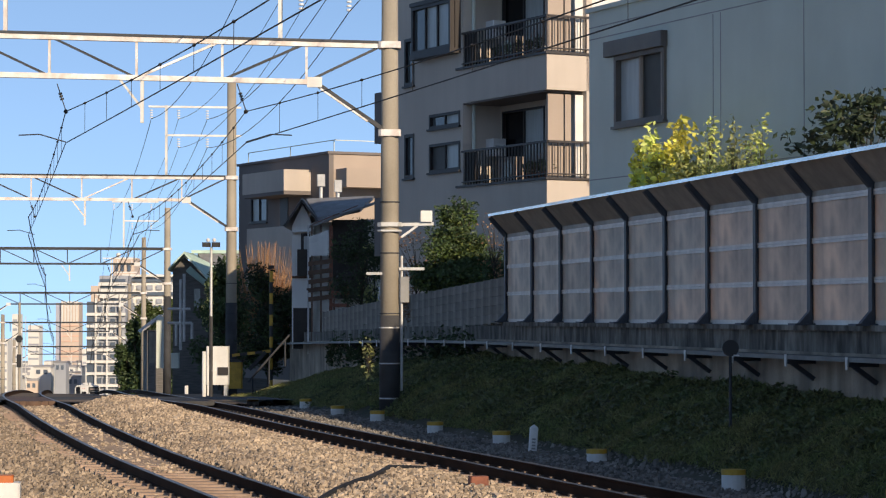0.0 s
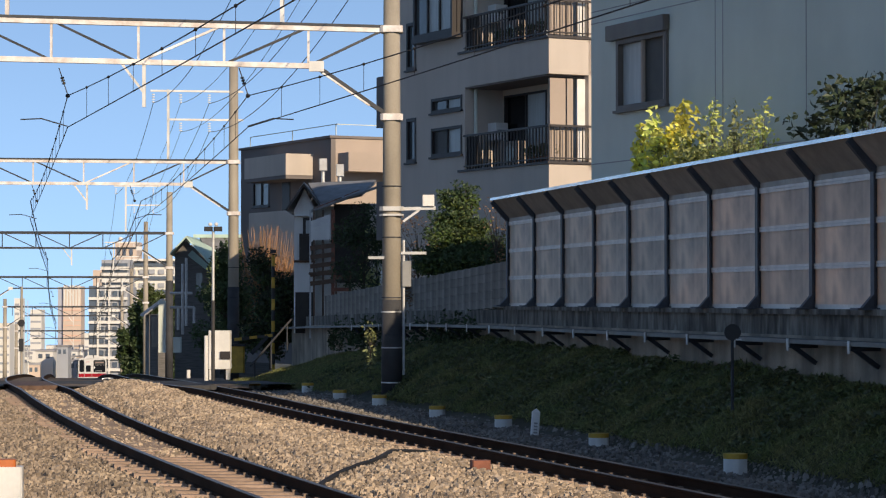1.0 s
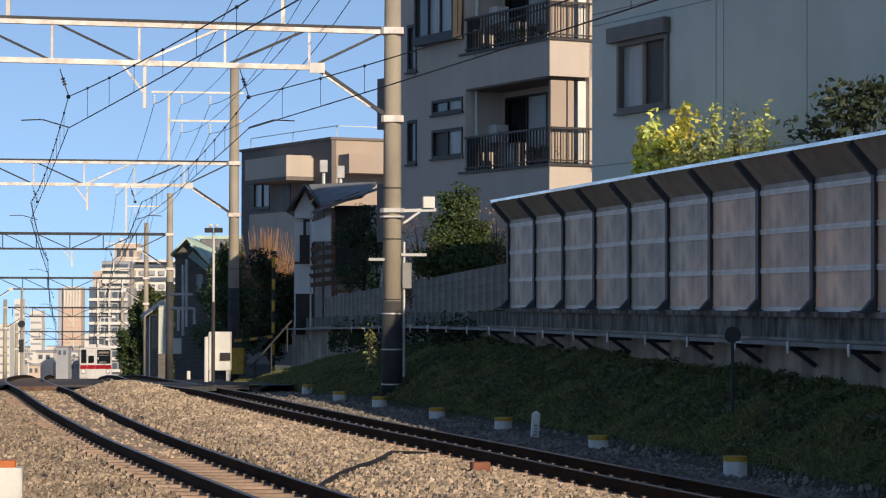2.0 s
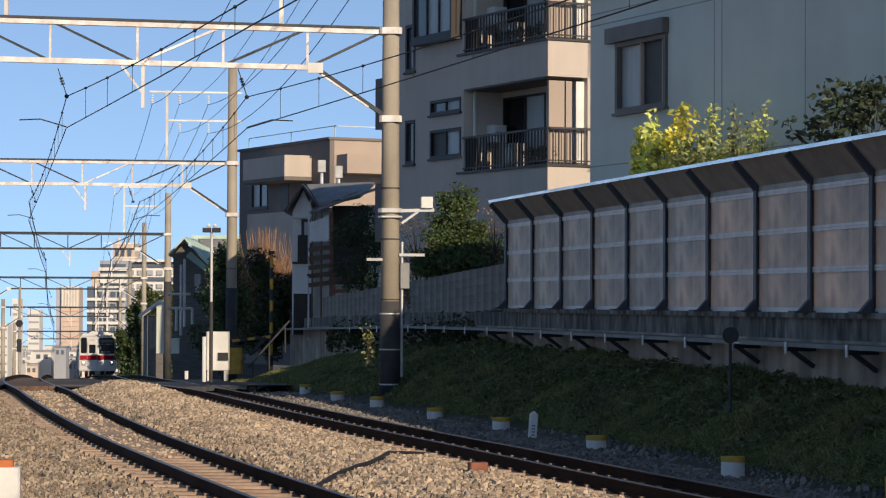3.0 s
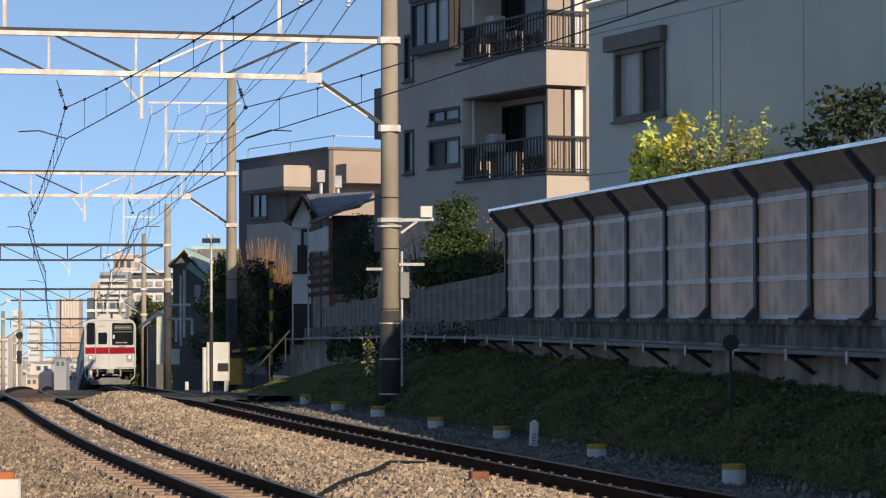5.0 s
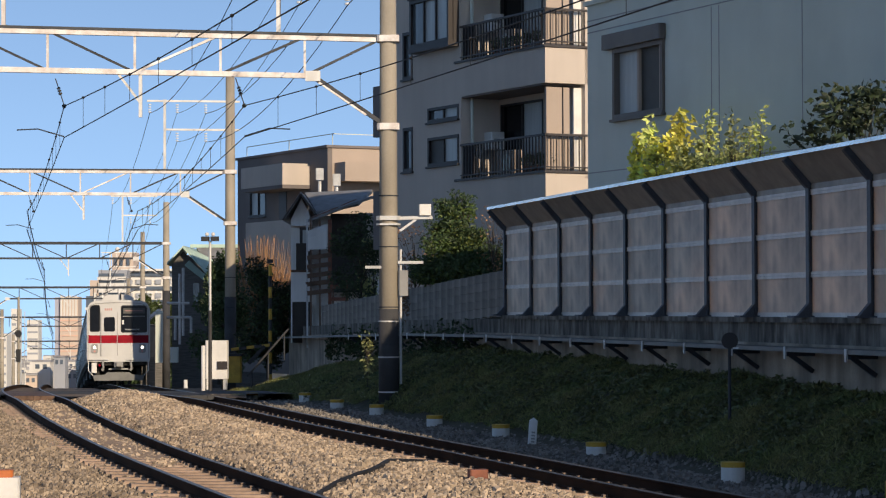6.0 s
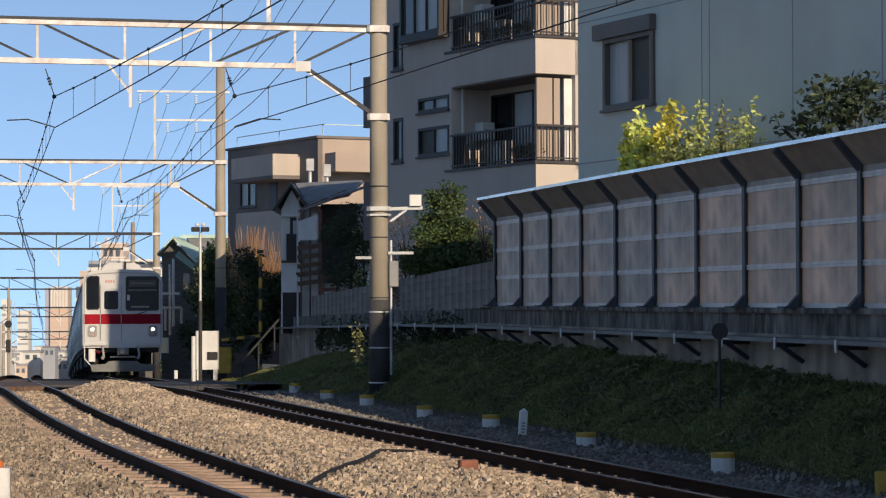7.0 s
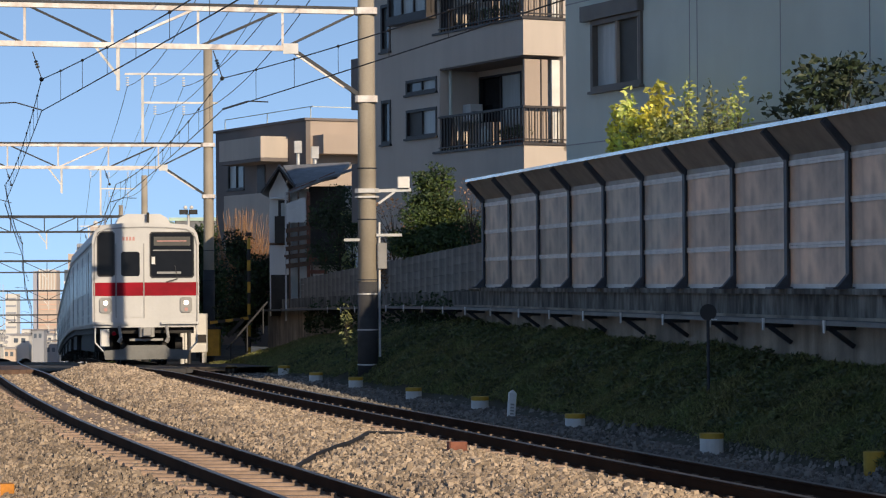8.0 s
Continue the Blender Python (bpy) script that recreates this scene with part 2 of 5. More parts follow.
# ---- mesh tools ----
class Mesh:
    """Collects simple solids into one mesh."""

    def __init__(self):
        self.v, self.f = [], []

    def add(self, verts, faces):
        n = len(self.v)
        self.v.extend(tuple(p) for p in verts)
        self.f.extend(tuple(i + n for i in face) for face in faces)
        return self

    def box(self, x0, x1, y0, y1, z0, z1, c=0.0, m=None):
        """A box; c chamfers its upright edges."""
        if c:
            ring = [(x0 + c, y0), (x1 - c, y0), (x1, y0 + c), (x1, y1 - c), (x1 - c, y1), (x0 + c, y1), (x0, y1 - c), (x0, y0 + c)]
        else:
            ring = [(x0, y0), (x1, y0), (x1, y1), (x0, y1)]
        return self.prism(ring, z0, z1, m)

    def prism(self, ring, z0, z1, m=None):
        n = len(ring)
        vs = [Vector((x, y, z)) for z in (z0, z1) for x, y in ring]
        if m is not None:
            vs = [m @ p for p in vs]
        fs = [tuple(range(n - 1, -1, -1)), tuple(range(n, 2 * n))] + [(i, (i + 1) % n, n + (i + 1) % n, n + i) for i in range(n)]
        return self.add(vs, fs)

    def tube(self, a, b, r, r2=None, n=8):
        """A round bar from a to b."""
        a, b = Vector(a), Vector(b)
        q = (b - a).to_track_quat("Z", "Y").to_matrix()
        r2 = r if r2 is None else r2
        vs = [a + q @ Vector((r * math.cos(k * math.tau / n), r * math.sin(k * math.tau / n), 0)) for k in range(n)]
        vs += [b + q @ Vector((r2 * math.cos(k * math.tau / n), r2 * math.sin(k * math.tau / n), 0)) for k in range(n)]
        fs = [tuple(range(n - 1, -1, -1)), tuple(range(n, 2 * n))] + [(i, (i + 1) % n, n + (i + 1) % n, n + i) for i in range(n)]
        return self.add(vs, fs)

    def bar(self, a, b, w, h, up=(0, 0, 1)):
        """A square bar from a to b, w wide and h high."""
        a, b, up = Vector(a), Vector(b), Vector(up)
        d = (b - a).normalized()
        s = d.cross(up).normalized() * w / 2
        u = s.cross(d).normalized() * h / 2
        vs = [p + i * s + j * u for p in (a, b) for i, j in ((-1, -1), (1, -1), (1, 1), (-1, 1))]
        return self.add(vs, [(3, 2, 1, 0), (4, 5, 6, 7), (0, 1, 5, 4), (1, 2, 6, 5), (2, 3, 7, 6), (3, 0, 4, 7)])

    def ball(self, p, r, n=8, k=5):
        vs, fs = [], []
        for j in range(k + 1):
            a = math.pi * j / k
            for i in range(n):
                vs.append(Vector(p) + Vector((r * math.sin(a) * math.cos(i * math.tau / n), r * math.sin(a) * math.sin(i * math.tau / n), r * math.cos(a))))
        for j in range(k):
            for i in range(n):
                fs.append((j * n + i, (j + 1) * n + i, (j + 1) * n + (i + 1) % n, j * n + (i + 1) % n))
        return self.add(vs, fs)

    def sweep(self, profile, path):
        """A closed profile of (across, up) carried along path points."""
        n = len(profile)
        vs, fs = [], []
        for i, p in enumerate(path):
            p = Vector(p)
            d = Vector(path[min(i + 1, len(path) - 1)]) - Vector(path[max(i - 1, 0)])
            s = Vector((d.y, -d.x, 0)).normalized()
            vs += [p + s * x + Vector((0, 0, z)) for x, z in profile]
        for i in range(len(path) - 1):
            fs += [(i * n + k, i * n + (k + 1) % n, (i + 1) * n + (k + 1) % n, (i + 1) * n + k) for k in range(n)]
        fs += [tuple(range(n)), tuple(range(len(vs) - 1, len(vs) - n - 1, -1))]
        return self.add(vs, fs)

    def data(self, name, material, smooth=False):
        me = bpy.data.meshes.new(name)
        me.from_pydata(self.v, [], self.f)
        me.materials.append(material if not isinstance(material, str) else M[material])
        if smooth:
            me.polygons.foreach_set("use_smooth", [True] * len(me.polygons))
        me.update()
        return me


def part(name, mesh, material, parent, label="", smooth=False):
    ob = new(name, mesh.data(name, material, smooth))
    ob.parent = parent
    return tagged(ob, label)


def thing(name, label, category, m=None, group="", kind=""):
    ob = new(name)
    ob.matrix_basis = m if m is not None else Matrix()
    ob.empty_display_size = 0.2
    return tagged(ob, label, category, group, kind)


def single(name, mesh, material, label, category, group="", kind="", smooth=False):
    return tagged(new(name, mesh.data(name, material, smooth)), label, category, group, kind)


# ---- the line of the railway ----
def left_x(y):
    """Centre of the track nearer to the eye."""
    e = min(y, 84.0)
    x = -6.6 - 0.153 * (e - 45.4) - 0.0024 * (84 * (e - 45.4) - (e * e - 45.4 * 45.4) / 2)
    return x - 0.153 * (y - e)


def gap(y):
    return 4.55 - 0.70 * min(1.0, max(0.0, (y - 35.0) / 30.0))


def right_x(y):
    return left_x(y) + gap(y)


def rail_z(y):
    """Top of the rails: level, then falling away past the crossing."""
    d = min(max(0.0, y - 54.0), 330.0)
    soft = d * d / 8.0 if d < 4 else d - 2.0
    return -0.0172 * soft - 0.000113 * d * d


def left_drop(y):
    """How far the nearer track lies below the further one."""
    return 0.07 * min(1.0, max(0.0, (56.0 - y) / 18.0))


def heading(y, track=right_x):
    return math.atan2(track(y + 0.5) - track(y - 0.5), 1.0)


WALL_A, WALL_D = Vector((1.29, 52.9, 0)), Vector((0.2083, -0.9781, 0))    # far end of the noise barrier, and its way towards the eye


def wall_at(s, z=0.0, back=0.0):
    """A point s metres along the retaining wall; back: behind its face."""
    p = WALL_A + WALL_D * s if s > 0 else WALL_A + Vector((0.196, -0.9806, 0)) * s
    return Vector((p.x + 0.978 * back, p.y + 0.208 * back, z))


def wall_x(y):
    k = 0.213 if y < 52.9 else 0.200
    return 1.29 + k * (52.9 - y)


def wall_foot(y):
    return 0.78 + 0.012 * (y - 30) if y < 53 else max(0.35, 1.06 - 0.018 * (y - 53))


def shoulder(y):
    """Where the bank begins, from the centre of the further track."""
    return 2.2 + 0.05 * (min(max(y, 31.0), 42.0) - 31.0)


def ground_z(x, y):
    zr = rail_z(y)
    u = x - left_x(y)
    g = gap(y)
    w = wall_x(y) - left_x(y)
    if y > 88:
        w = 60
    z = -0.30
    if u < -1.5:
        z = -0.20 - 0.16 * min(1.0, (-u - 1.5) / 2.5)
    elif u < -0.72:
        z = -0.185
    elif u < 0.72:
        z = -0.25 + 0.105 * min(1.0, max(0.0, (y - 32.0) / 6.0))
    elif u < 0.95:
        z = -0.185
    elif u < g - 1.0:
        k = (u - 0.95) / (g - 1.95)
        z = -0.185 - left_drop(y) * (1.0 - k) + (0.175 + 0.14 * math.exp(-((y - 57.0) / 6.0) ** 2)) * max(0.0, math.sin(math.pi * k)) ** 0.7 * min(1.0, max(0.0, (63.4 - y) / 4.5))
    elif u < g + 0.8:
        z = -0.24
    elif u < g + shoulder(y):
        z = -0.22
    elif u < w + 0.22 and w > g + 2.2:
        k = min(1.0, (u - g - shoulder(y)) / max(0.2, w - g - shoulder(y) - 0.05))
        z = -0.22 + (wall_foot(y) + 0.22) * (max(0.0, k) ** 0.85)
    elif w < 50 and u >= w + 0.22:
        z = 1.72 if y < 60 else max(0.9, 1.72 - 0.04 * (y - 60))
        z += 0.0 if u < w + 0.5 else 0.1
    else:
        z = -0.36
    if u < 0.95:
        z -= left_drop(y)
        if -1.5 < u:
            z -= 0.02 * left_drop(y) / 0.07 * (u + 1.5) / 1.2
    if y > 74 and u >= g + shoulder(y) and u < w + 0.22 and w < 50:
        k = min(1.0, (y - 74) / 10.0)
        z = z * (1 - k) + (-0.36) * k
    if y > 384:
        z -= 0.035 * (min(y, 1800) - 384)
    return zr + z


def ballast_noise(x, y):
    return 0.035 * noise.noise((x * 0.9, y * 0.35, 0)) + 0.02 * noise.noise((x * 3, y * 1.2, 4))


# ---- ground ----
def build_ground():
    ys = [-60, -30, -10, 0, 8, 14, 18] + [20 + 0.5 * i for i in range(120)] + [80 + 2 * i for i in range(60)] + [200 + 10 * i for i in range(14)] + [340, 380, 450, 600, 900, 1500, 3000]
    us = [-2500, -900, -300, -120, -60, -30, -18, -12, -9, -7, -6, -5, -4.2, -3.6, -3.1, -2.7, -2.3, -1.9, -1.5, -1.2, -0.9, -0.5, 0, 0.5, 0.9]
    us += [0.95 + 0.2 * i for i in range(1, 50)] + [11.5, 13, 16, 20, 28, 40, 58, 62, 90, 200, 500, 1200, 2500]
    m = Mesh()
    n = len(us)
    for y in ys:
        for u in us:
            x = left_x(min(y, 700)) + u
            z = ground_z(x, y)
            if -12 < u < 12 and y < 90:
                z += ballast_noise(x, y) * (1.0 if abs(u) > 1.5 and abs(u - gap(y)) > 1.2 else 0.3)
            m.v.append((x, y, z))
    for j in range(len(ys) - 1):
        for i in range(n - 1):
            m.f.append((j * n + i, j * n + i + 1, (j + 1) * n + i + 1, (j + 1) * n + i))
    ob = single("ground", m, "ballast", "tan crushed stone ballast and dark soil beside the tracks", "ground", kind="structure")
    ob.data.materials.append(M["soil"])
    ob.data.materials.append(M["ground"])
    ob.data.materials.append(M["dust"])
    for p in ob.data.polygons:
        c = p.center
        u = c.x - left_x(min(c.y, 700))
        if u > gap(c.y) + shoulder(c.y) - 0.1 and c.y < 90:
            p.material_index = 1
        elif abs(u) < 0.85 and c.y < 64:
            p.material_index = 3
        elif c.y > 110 or abs(u) > 12:
            p.material_index = 2
    return ob


def build_road():
    m = Mesh()
    for j, y in enumerate((63.5, 65.5, 67.5, 70.0)):
        for u in (-40, -4, -1.0, 1.0, 2.8, 4.8, 6.5, 9.0):
            x = left_x(y) + u
            m.v.append((x, y, rail_z(y) - 0.012))
    for j in range(3):
        for i in range(7):
            m.f.append((j * 8 + i, j * 8 + i + 1, (j + 1) * 8 + i + 1, (j + 1) * 8 + i))
    single("road", m, "asphalt", "dark asphalt road across the tracks", "road", kind="structure")


def build_deck():
    for track, label in ((left_x, "brown timber crossing deck between the rails"), (right_x, "timber crossing deck between the rails, shade in its colour")):
        ob = thing("crossing_deck", label, "crossing deck", group="decks of the level crossing")
        for k in range(6):
            y = 62.0
            h = heading(y, track)
            x = -0.44 + 0.176 * k
            # further deck takes the asphalt colour, its shade put into the tone
            part("deck_plank", Mesh().box(x - 0.084, x + 0.084, -1.2, 6.5, -0.12, -0.012, m=pose(track(y), y, rail_z(y), -1.0, 0, math.degrees(-h))), "wood" if track is left_x else "asphalt", ob)


RAIL = [(-0.062, 0), (0.062, 0), (0.062, 0.012), (0.010, 0.030), (0.010, 0.112), (0.032, 0.122), (0.032, 0.146), (0.024, 0.153), (-0.024, 0.153), (-0.032, 0.146), (-0.032, 0.122), (-0.010, 0.112), (-0.010, 0.030), (-0.062, 0.012)]


def build_track(track, cant, label, drop=lambda y: 0.0, ease=10.0):
    ob = thing("railway_track", label, "track", kind="structure")
    ys = [14 + i for i in range(80)] + [94 + 4 * i for i in range(62)]
    for side in (-1, 1):
        path = []
        for y in ys:
            h = heading(y, track)
            k = cant if side > 0 else 0.0
            k *= max(0.0, min(1.0, (66 - y) / ease))
            path.append((track(y) + side * 0.566 * math.cos(h), y - side * 0.566 * math.sin(h), rail_z(y) - 0.153 - k - drop(y)))
        m = Mesh().sweep(RAIL, path)
        r = part("rail", m, "rail", ob, "rusty brown steel rail with a worn bright head")
        r.data.materials.append(M["rail_head"])
        n = len(RAIL)
        for i, p in enumerate(r.data.polygons):
            if i < (len(path) - 1) * n and i % n in (6, 7, 8):
                p.material_index = 1
    beam = Mesh()
    prof = [(-0.125, -0.14), (0.125, -0.14), (0.10, -0.02), (0.075, 0.0), (-0.075, 0.0), (-0.10, -0.02)]
    beam.add([(x, y, z) for x in (-1.0, 1.0) for y, z in prof], [(0, 1, 2, 3, 4, 5), (11, 10, 9, 8, 7, 6)] + [(i, 6 + i, 6 + (i + 1) % 6, (i + 1) % 6) for i in range(6)])
    shared = beam.data("sleeper", "sleeper")
    clips = Mesh()
    y, count = 22.0, 0
    while y < 63.0:
        h = heading(y, track)
        tip = math.atan2(cant * max(0.0, min(1.0, (66 - y) / ease)), 1.13)
        s = new("sleeper", shared)
        s.parent = ob
        z = rail_z(y) - 0.153 - math.tan(tip) * 0.566 - drop(y)
        mm = pose(track(y), y, z, 0, math.degrees(tip), math.degrees(-h) + random.uniform(-0.6, 0.6))
        s.matrix_basis = mm
        for side in (-1, 1):
            for edge in (-1, 1):
                cx = side * 0.566 + edge * 0.105
                clips.box(cx - 0.028, cx + 0.028, -0.035, 0.035, 0.0, 0.03, m=mm)
        y += 0.6 * math.cos(h)
        count += 1
    c = part("rail_clips", clips, "clip", ob, "small dull steel rail fastenings")
    c["kind"] = "stuff"
    return ob


STONE = np.array([(-1, -1, -1), (1, -1, -1), (1, 1, -1), (-1, 1, -1), (-0.6, -0.6, 1), (0.6, -0.6, 1), (0.6, 0.6, 1), (-0.6, 0.6, 1)], float)
STONE_F = np.array([(0, 1, 5, 4), (1, 2, 6, 5), (2, 3, 7, 6), (3, 0, 4, 7), (4, 5, 6, 7)])


def stones(name, material, label, spots, size, rng):
    """Loose broken stones at spots (x, y, z)."""
    n = len(spots)
    pts = np.repeat(STONE[None], n, 0) * rng.uniform(0.68, 1.1, (n, 8, 3))
    pts *= (size * rng.lognormal(0, 0.3, (n, 1, 1))) * np.stack([rng.uniform(0.7, 1.2, n), rng.uniform(0.7, 1.2, n), rng.uniform(0.85, 1.2, n)], 1)[:, None, :] * 0.5
    a = rng.uniform(0, math.tau, n)
    ca, sa = np.cos(a)[:, None], np.sin(a)[:, None]
    px, py = pts[:, :, 0] * ca - pts[:, :, 1] * sa, pts[:, :, 0] * sa + pts[:, :, 1] * ca
    tx, ty = rng.uniform(-0.55, 0.55, (n, 1)), rng.uniform(-0.55, 0.55, (n, 1))
    pz = pts[:, :, 2] + px * tx + py * ty
    co = np.stack([px, py, pz], -1) + spots[:, None, :]
    faces = (STONE_F[None] + 8 * np.arange(n)[:, None, None]).reshape(-1, 4)
    me = bpy.data.meshes.new(name)
    me.from_pydata(co.reshape(-1, 3), [], faces)
    me.materials.append(M[material])
    return tagged(new(name, me), label, "ballast", kind="stuff")


def build_stones():
    rng = np.random.default_rng(3)

    def scatter(n, lo, hi, ylo, yhi, power=1.0):
        y = ylo + (yhi - ylo) * rng.uniform(0, 1, n) ** power
        u = rng.uniform(lo, hi, n)
        out = []
        for a, b in zip(y, u):
            x = left_x(a) + b
            out.append((x, a, ground_z(x, a) + ballast_noise(x, a) + rng.uniform(-0.025, 0.02)))
        return np.array(out)

    stones("ballast_stones", "stone", "tan crushed stone ballast between the two tracks", scatter(80000, 0.72, 3.75, 22, 62, 1.35), 0.05, rng)
    stones("ballast_stones", "stone", "tan crushed stone ballast beside the track", scatter(62000, -7.0, -0.80, 21.5, 60, 1.4), 0.05, rng)
    inner = scatter(9000, -0.5, 0.5, 24, 62, 1.2)
    stones("ballast_stones", "stone", "dusty ballast between the rails", inner - np.array([0, 0, 0.03]), 0.05, rng)
    # stones on the shaded side take the darkened copy
    y = rng.uniform(24, 62, 9000)
    sp = np.array([(right_x(a) + b, a, ground_z(right_x(a) + b, a) - 0.02) for a, b in zip(y, rng.uniform(-0.5, 0.5, 9000))])
    stones("ballast_stones", "shaded_stone", "ballast between the rails, shade put into its colour", sp, 0.055, rng)
    y = 24 + 44 * rng.uniform(0, 1, 15000) ** 1.2
    sp = np.array([(right_x(a) + b, a, ground_z(right_x(a) + b, a)) for a, b in zip(y, rng.uniform(0.8, 2.8, 15000))])
    stones("ballast_stones", "shaded_stone", "ballast along the foot of the bank, shade put into its grey", sp, 0.05, rng)


# ---- foliage ----
def leaf_mesh(name, material, centres, size, rng, aspect=0.55, droop=0.3):
    """Many small folded leaves at the given places."""
    n = len(centres)
    d = rng.normal(size=(n, 3))
    d[:, 2] = d[:, 2] * 0.6 - droop
    d /= np.linalg.norm(d, axis=1, keepdims=True)
    s = np.cross(d, rng.normal(size=(n, 3)))
    s /= np.linalg.norm(s, axis=1, keepdims=True)
    k = (size * rng.uniform(0.6, 1.3, n))[:, None]
    up = np.cross(s, d)
    a, b = centres - d * k * 0.5, centres + d * k * 0.5
    mid = centres + up * k * 0.08
    l, r = mid + s * k * aspect * 0.5, mid - s * k * aspect * 0.5
    co = np.stack([a, l, b, r], 1).reshape(-1, 3)
    idx = 4 * np.arange(n)[:, None]
    faces = np.concatenate([idx + np.array([[0, 1, 2]]), idx + np.array([[0, 2, 3]])], 0)
    me = bpy.data.meshes.new(name)
    me.from_pydata(co, [], faces)
    me.materials.append(M[material])
    return me


def clump_points(rng, blobs, n, hollow=0.55):
    """Leaf places in overlapping uneven clumps: (x, y, z, rx, ry, rz)."""
    blobs = np.array(blobs, float)
    vol = blobs[:, 3] * blobs[:, 4] * blobs[:, 5]
    pick = rng.choice(len(blobs), n, p=vol / vol.sum())
    d = rng.normal(size=(n, 3))
    d /= np.linalg.norm(d, axis=1, keepdims=True)
    r = hollow + (1 - hollow) * rng.uniform(0, 1, n) ** 0.6
    r *= 1 + 0.12 * rng.normal(size=n)
    return blobs[pick, :3] + d * r[:, None] * blobs[pick, 3:]


def tree(name, label, category, base, height, width, material, seed, n=5000, leaf=0.11, trunk=0.08, shape="round", inner=None, depth=None, group="", low=0.12):
    rng = np.random.default_rng(seed)
    ob = thing(name, label, category, Matrix.Translation(base), group)
    depth = depth or width
    blobs = []
    count = 64 if shape == "cone" else 34
    for i in range(count):
        a = rng.uniform(0, math.tau)
        k = rng.uniform(low, 0.97)
        if shape == "cone":
            k = low + (0.97 - low) * rng.uniform(0, 1) ** 1.7
            w = (1 - (k - low) / (1 - low)) ** 0.8 * 0.48 + 0.03
        elif shape == "spread":
            w = 0.2 + 0.34 * k
        else:
            w = 0.5 * math.sin(math.pi * min(0.97, 0.12 + 0.86 * (k - low) / (1 - low))) ** 0.6
        r = w * rng.uniform(0.35, 0.95)
        q = rng.uniform(0.13, 0.25)
        if shape == "cone" and inner:
            q *= 1.0 - 0.62 * (k - low) / (1 - low)
        blobs.append((width * r * math.cos(a), depth * r * math.sin(a), height * k, width * q, depth * q, height * q * 0.55 * (1 - 0.6 * low)))
    stems = Mesh()
    stems.tube((0, 0, -0.15), (0.02, 0, height * 0.45), trunk, trunk * 0.6, 8)
    stems.tube((0.02, 0, height * 0.45), (0, 0.03, height * 0.85), trunk * 0.6, trunk * 0.2, 6)
    for b in blobs:
        z0 = height * min(0.7, 0.12 + 0.5 * b[2] / height)
        stems.tube((0.01, 0, z0), b[:3], trunk * 0.3, trunk * 0.08, 5)
    part("trunk", stems, "bark", ob)
    pts = clump_points(rng, blobs, n)
    crown = new("crown", leaf_mesh("crown", material, pts, leaf, rng))
    crown.parent = ob
    if inner:
        core = new("crown", leaf_mesh("crown", inner, clump_points(rng, blobs, n // 2, 0.1) * 0.93, leaf * 1.3, rng))
        core.parent = ob
        core.name = "inner_crown"
    return ob


def build_grass():
    rng = np.random.default_rng(11)
    n = 170000
    y = 22 + 62 * rng.uniform(0, 1, n) ** 1.1
    k = rng.uniform(0, 1, n)
    cs = []
    for a, b in zip(y, k):
        x0, x1 = right_x(a) + shoulder(a) + 0.12, wall_x(a)
        x = x0 + (x1 - x0) * b
        t = noise.noise((x * 0.9, a * 0.6, 2))
        if t < -0.6:
            continue
        cs.append((x, a, ground_z(x, a) + rng.uniform(0.0, 0.10) + max(0, t) * 0.22))
    me = leaf_mesh("bank_grass", "grass", np.array(cs), 0.13, rng, 0.13, -0.9)
    tagged(new("bank_grass", me), "dark green grass and weeds on the shaded bank", "grass", kind="stuff")
    cs = []
    for i in range(360):
        y = rng.uniform(26, 64)
        x0, x1 = right_x(y) + shoulder(y) + 0.3, wall_x(y) - 0.1
        x = rng.uniform(x0, x1)
        r = rng.uniform(0.10, 0.34)
        for j in range(int(260 * r)):
            a, q = rng.uniform(0, math.tau), r * rng.uniform(0, 1) ** 0.5
            px, py = x + q * math.cos(a), y + q * math.sin(a) * 1.4
            cs.append((px, py, ground_z(px, py) + rng.uniform(0.08, 0.16) + 0.35 * r * (1 - q / r)))
    me = leaf_mesh("bank_weeds", "weed", np.array(cs), 0.085, rng, 0.5, -0.1)
    cs2 = []
    for i in range(170):
        y = rng.uniform(55, 77)
        z = wall_foot(y) + rng.uniform(0.0, 0.55)
        for j in range(26):
            cs2.append((wall_x(y) - rng.uniform(0.02, 0.16), y + rng.normal(0, 0.35), z + rng.normal(0, 0.14)))
    ivy = leaf_mesh("wall_ivy", "leaf_dark", np.array(cs2), 0.10, rng, 0.6, 0.2)
    tagged(new("wall_ivy", ivy), "dark ivy growing up the foot of the retaining wall", "ivy", kind="stuff")
    tagged(new("bank_weeds", me), "clumps of broad-leaved weeds on the bank", "weeds", kind="stuff")


# ---- noise barrier and retaining wall ----
PITCH = 2.311


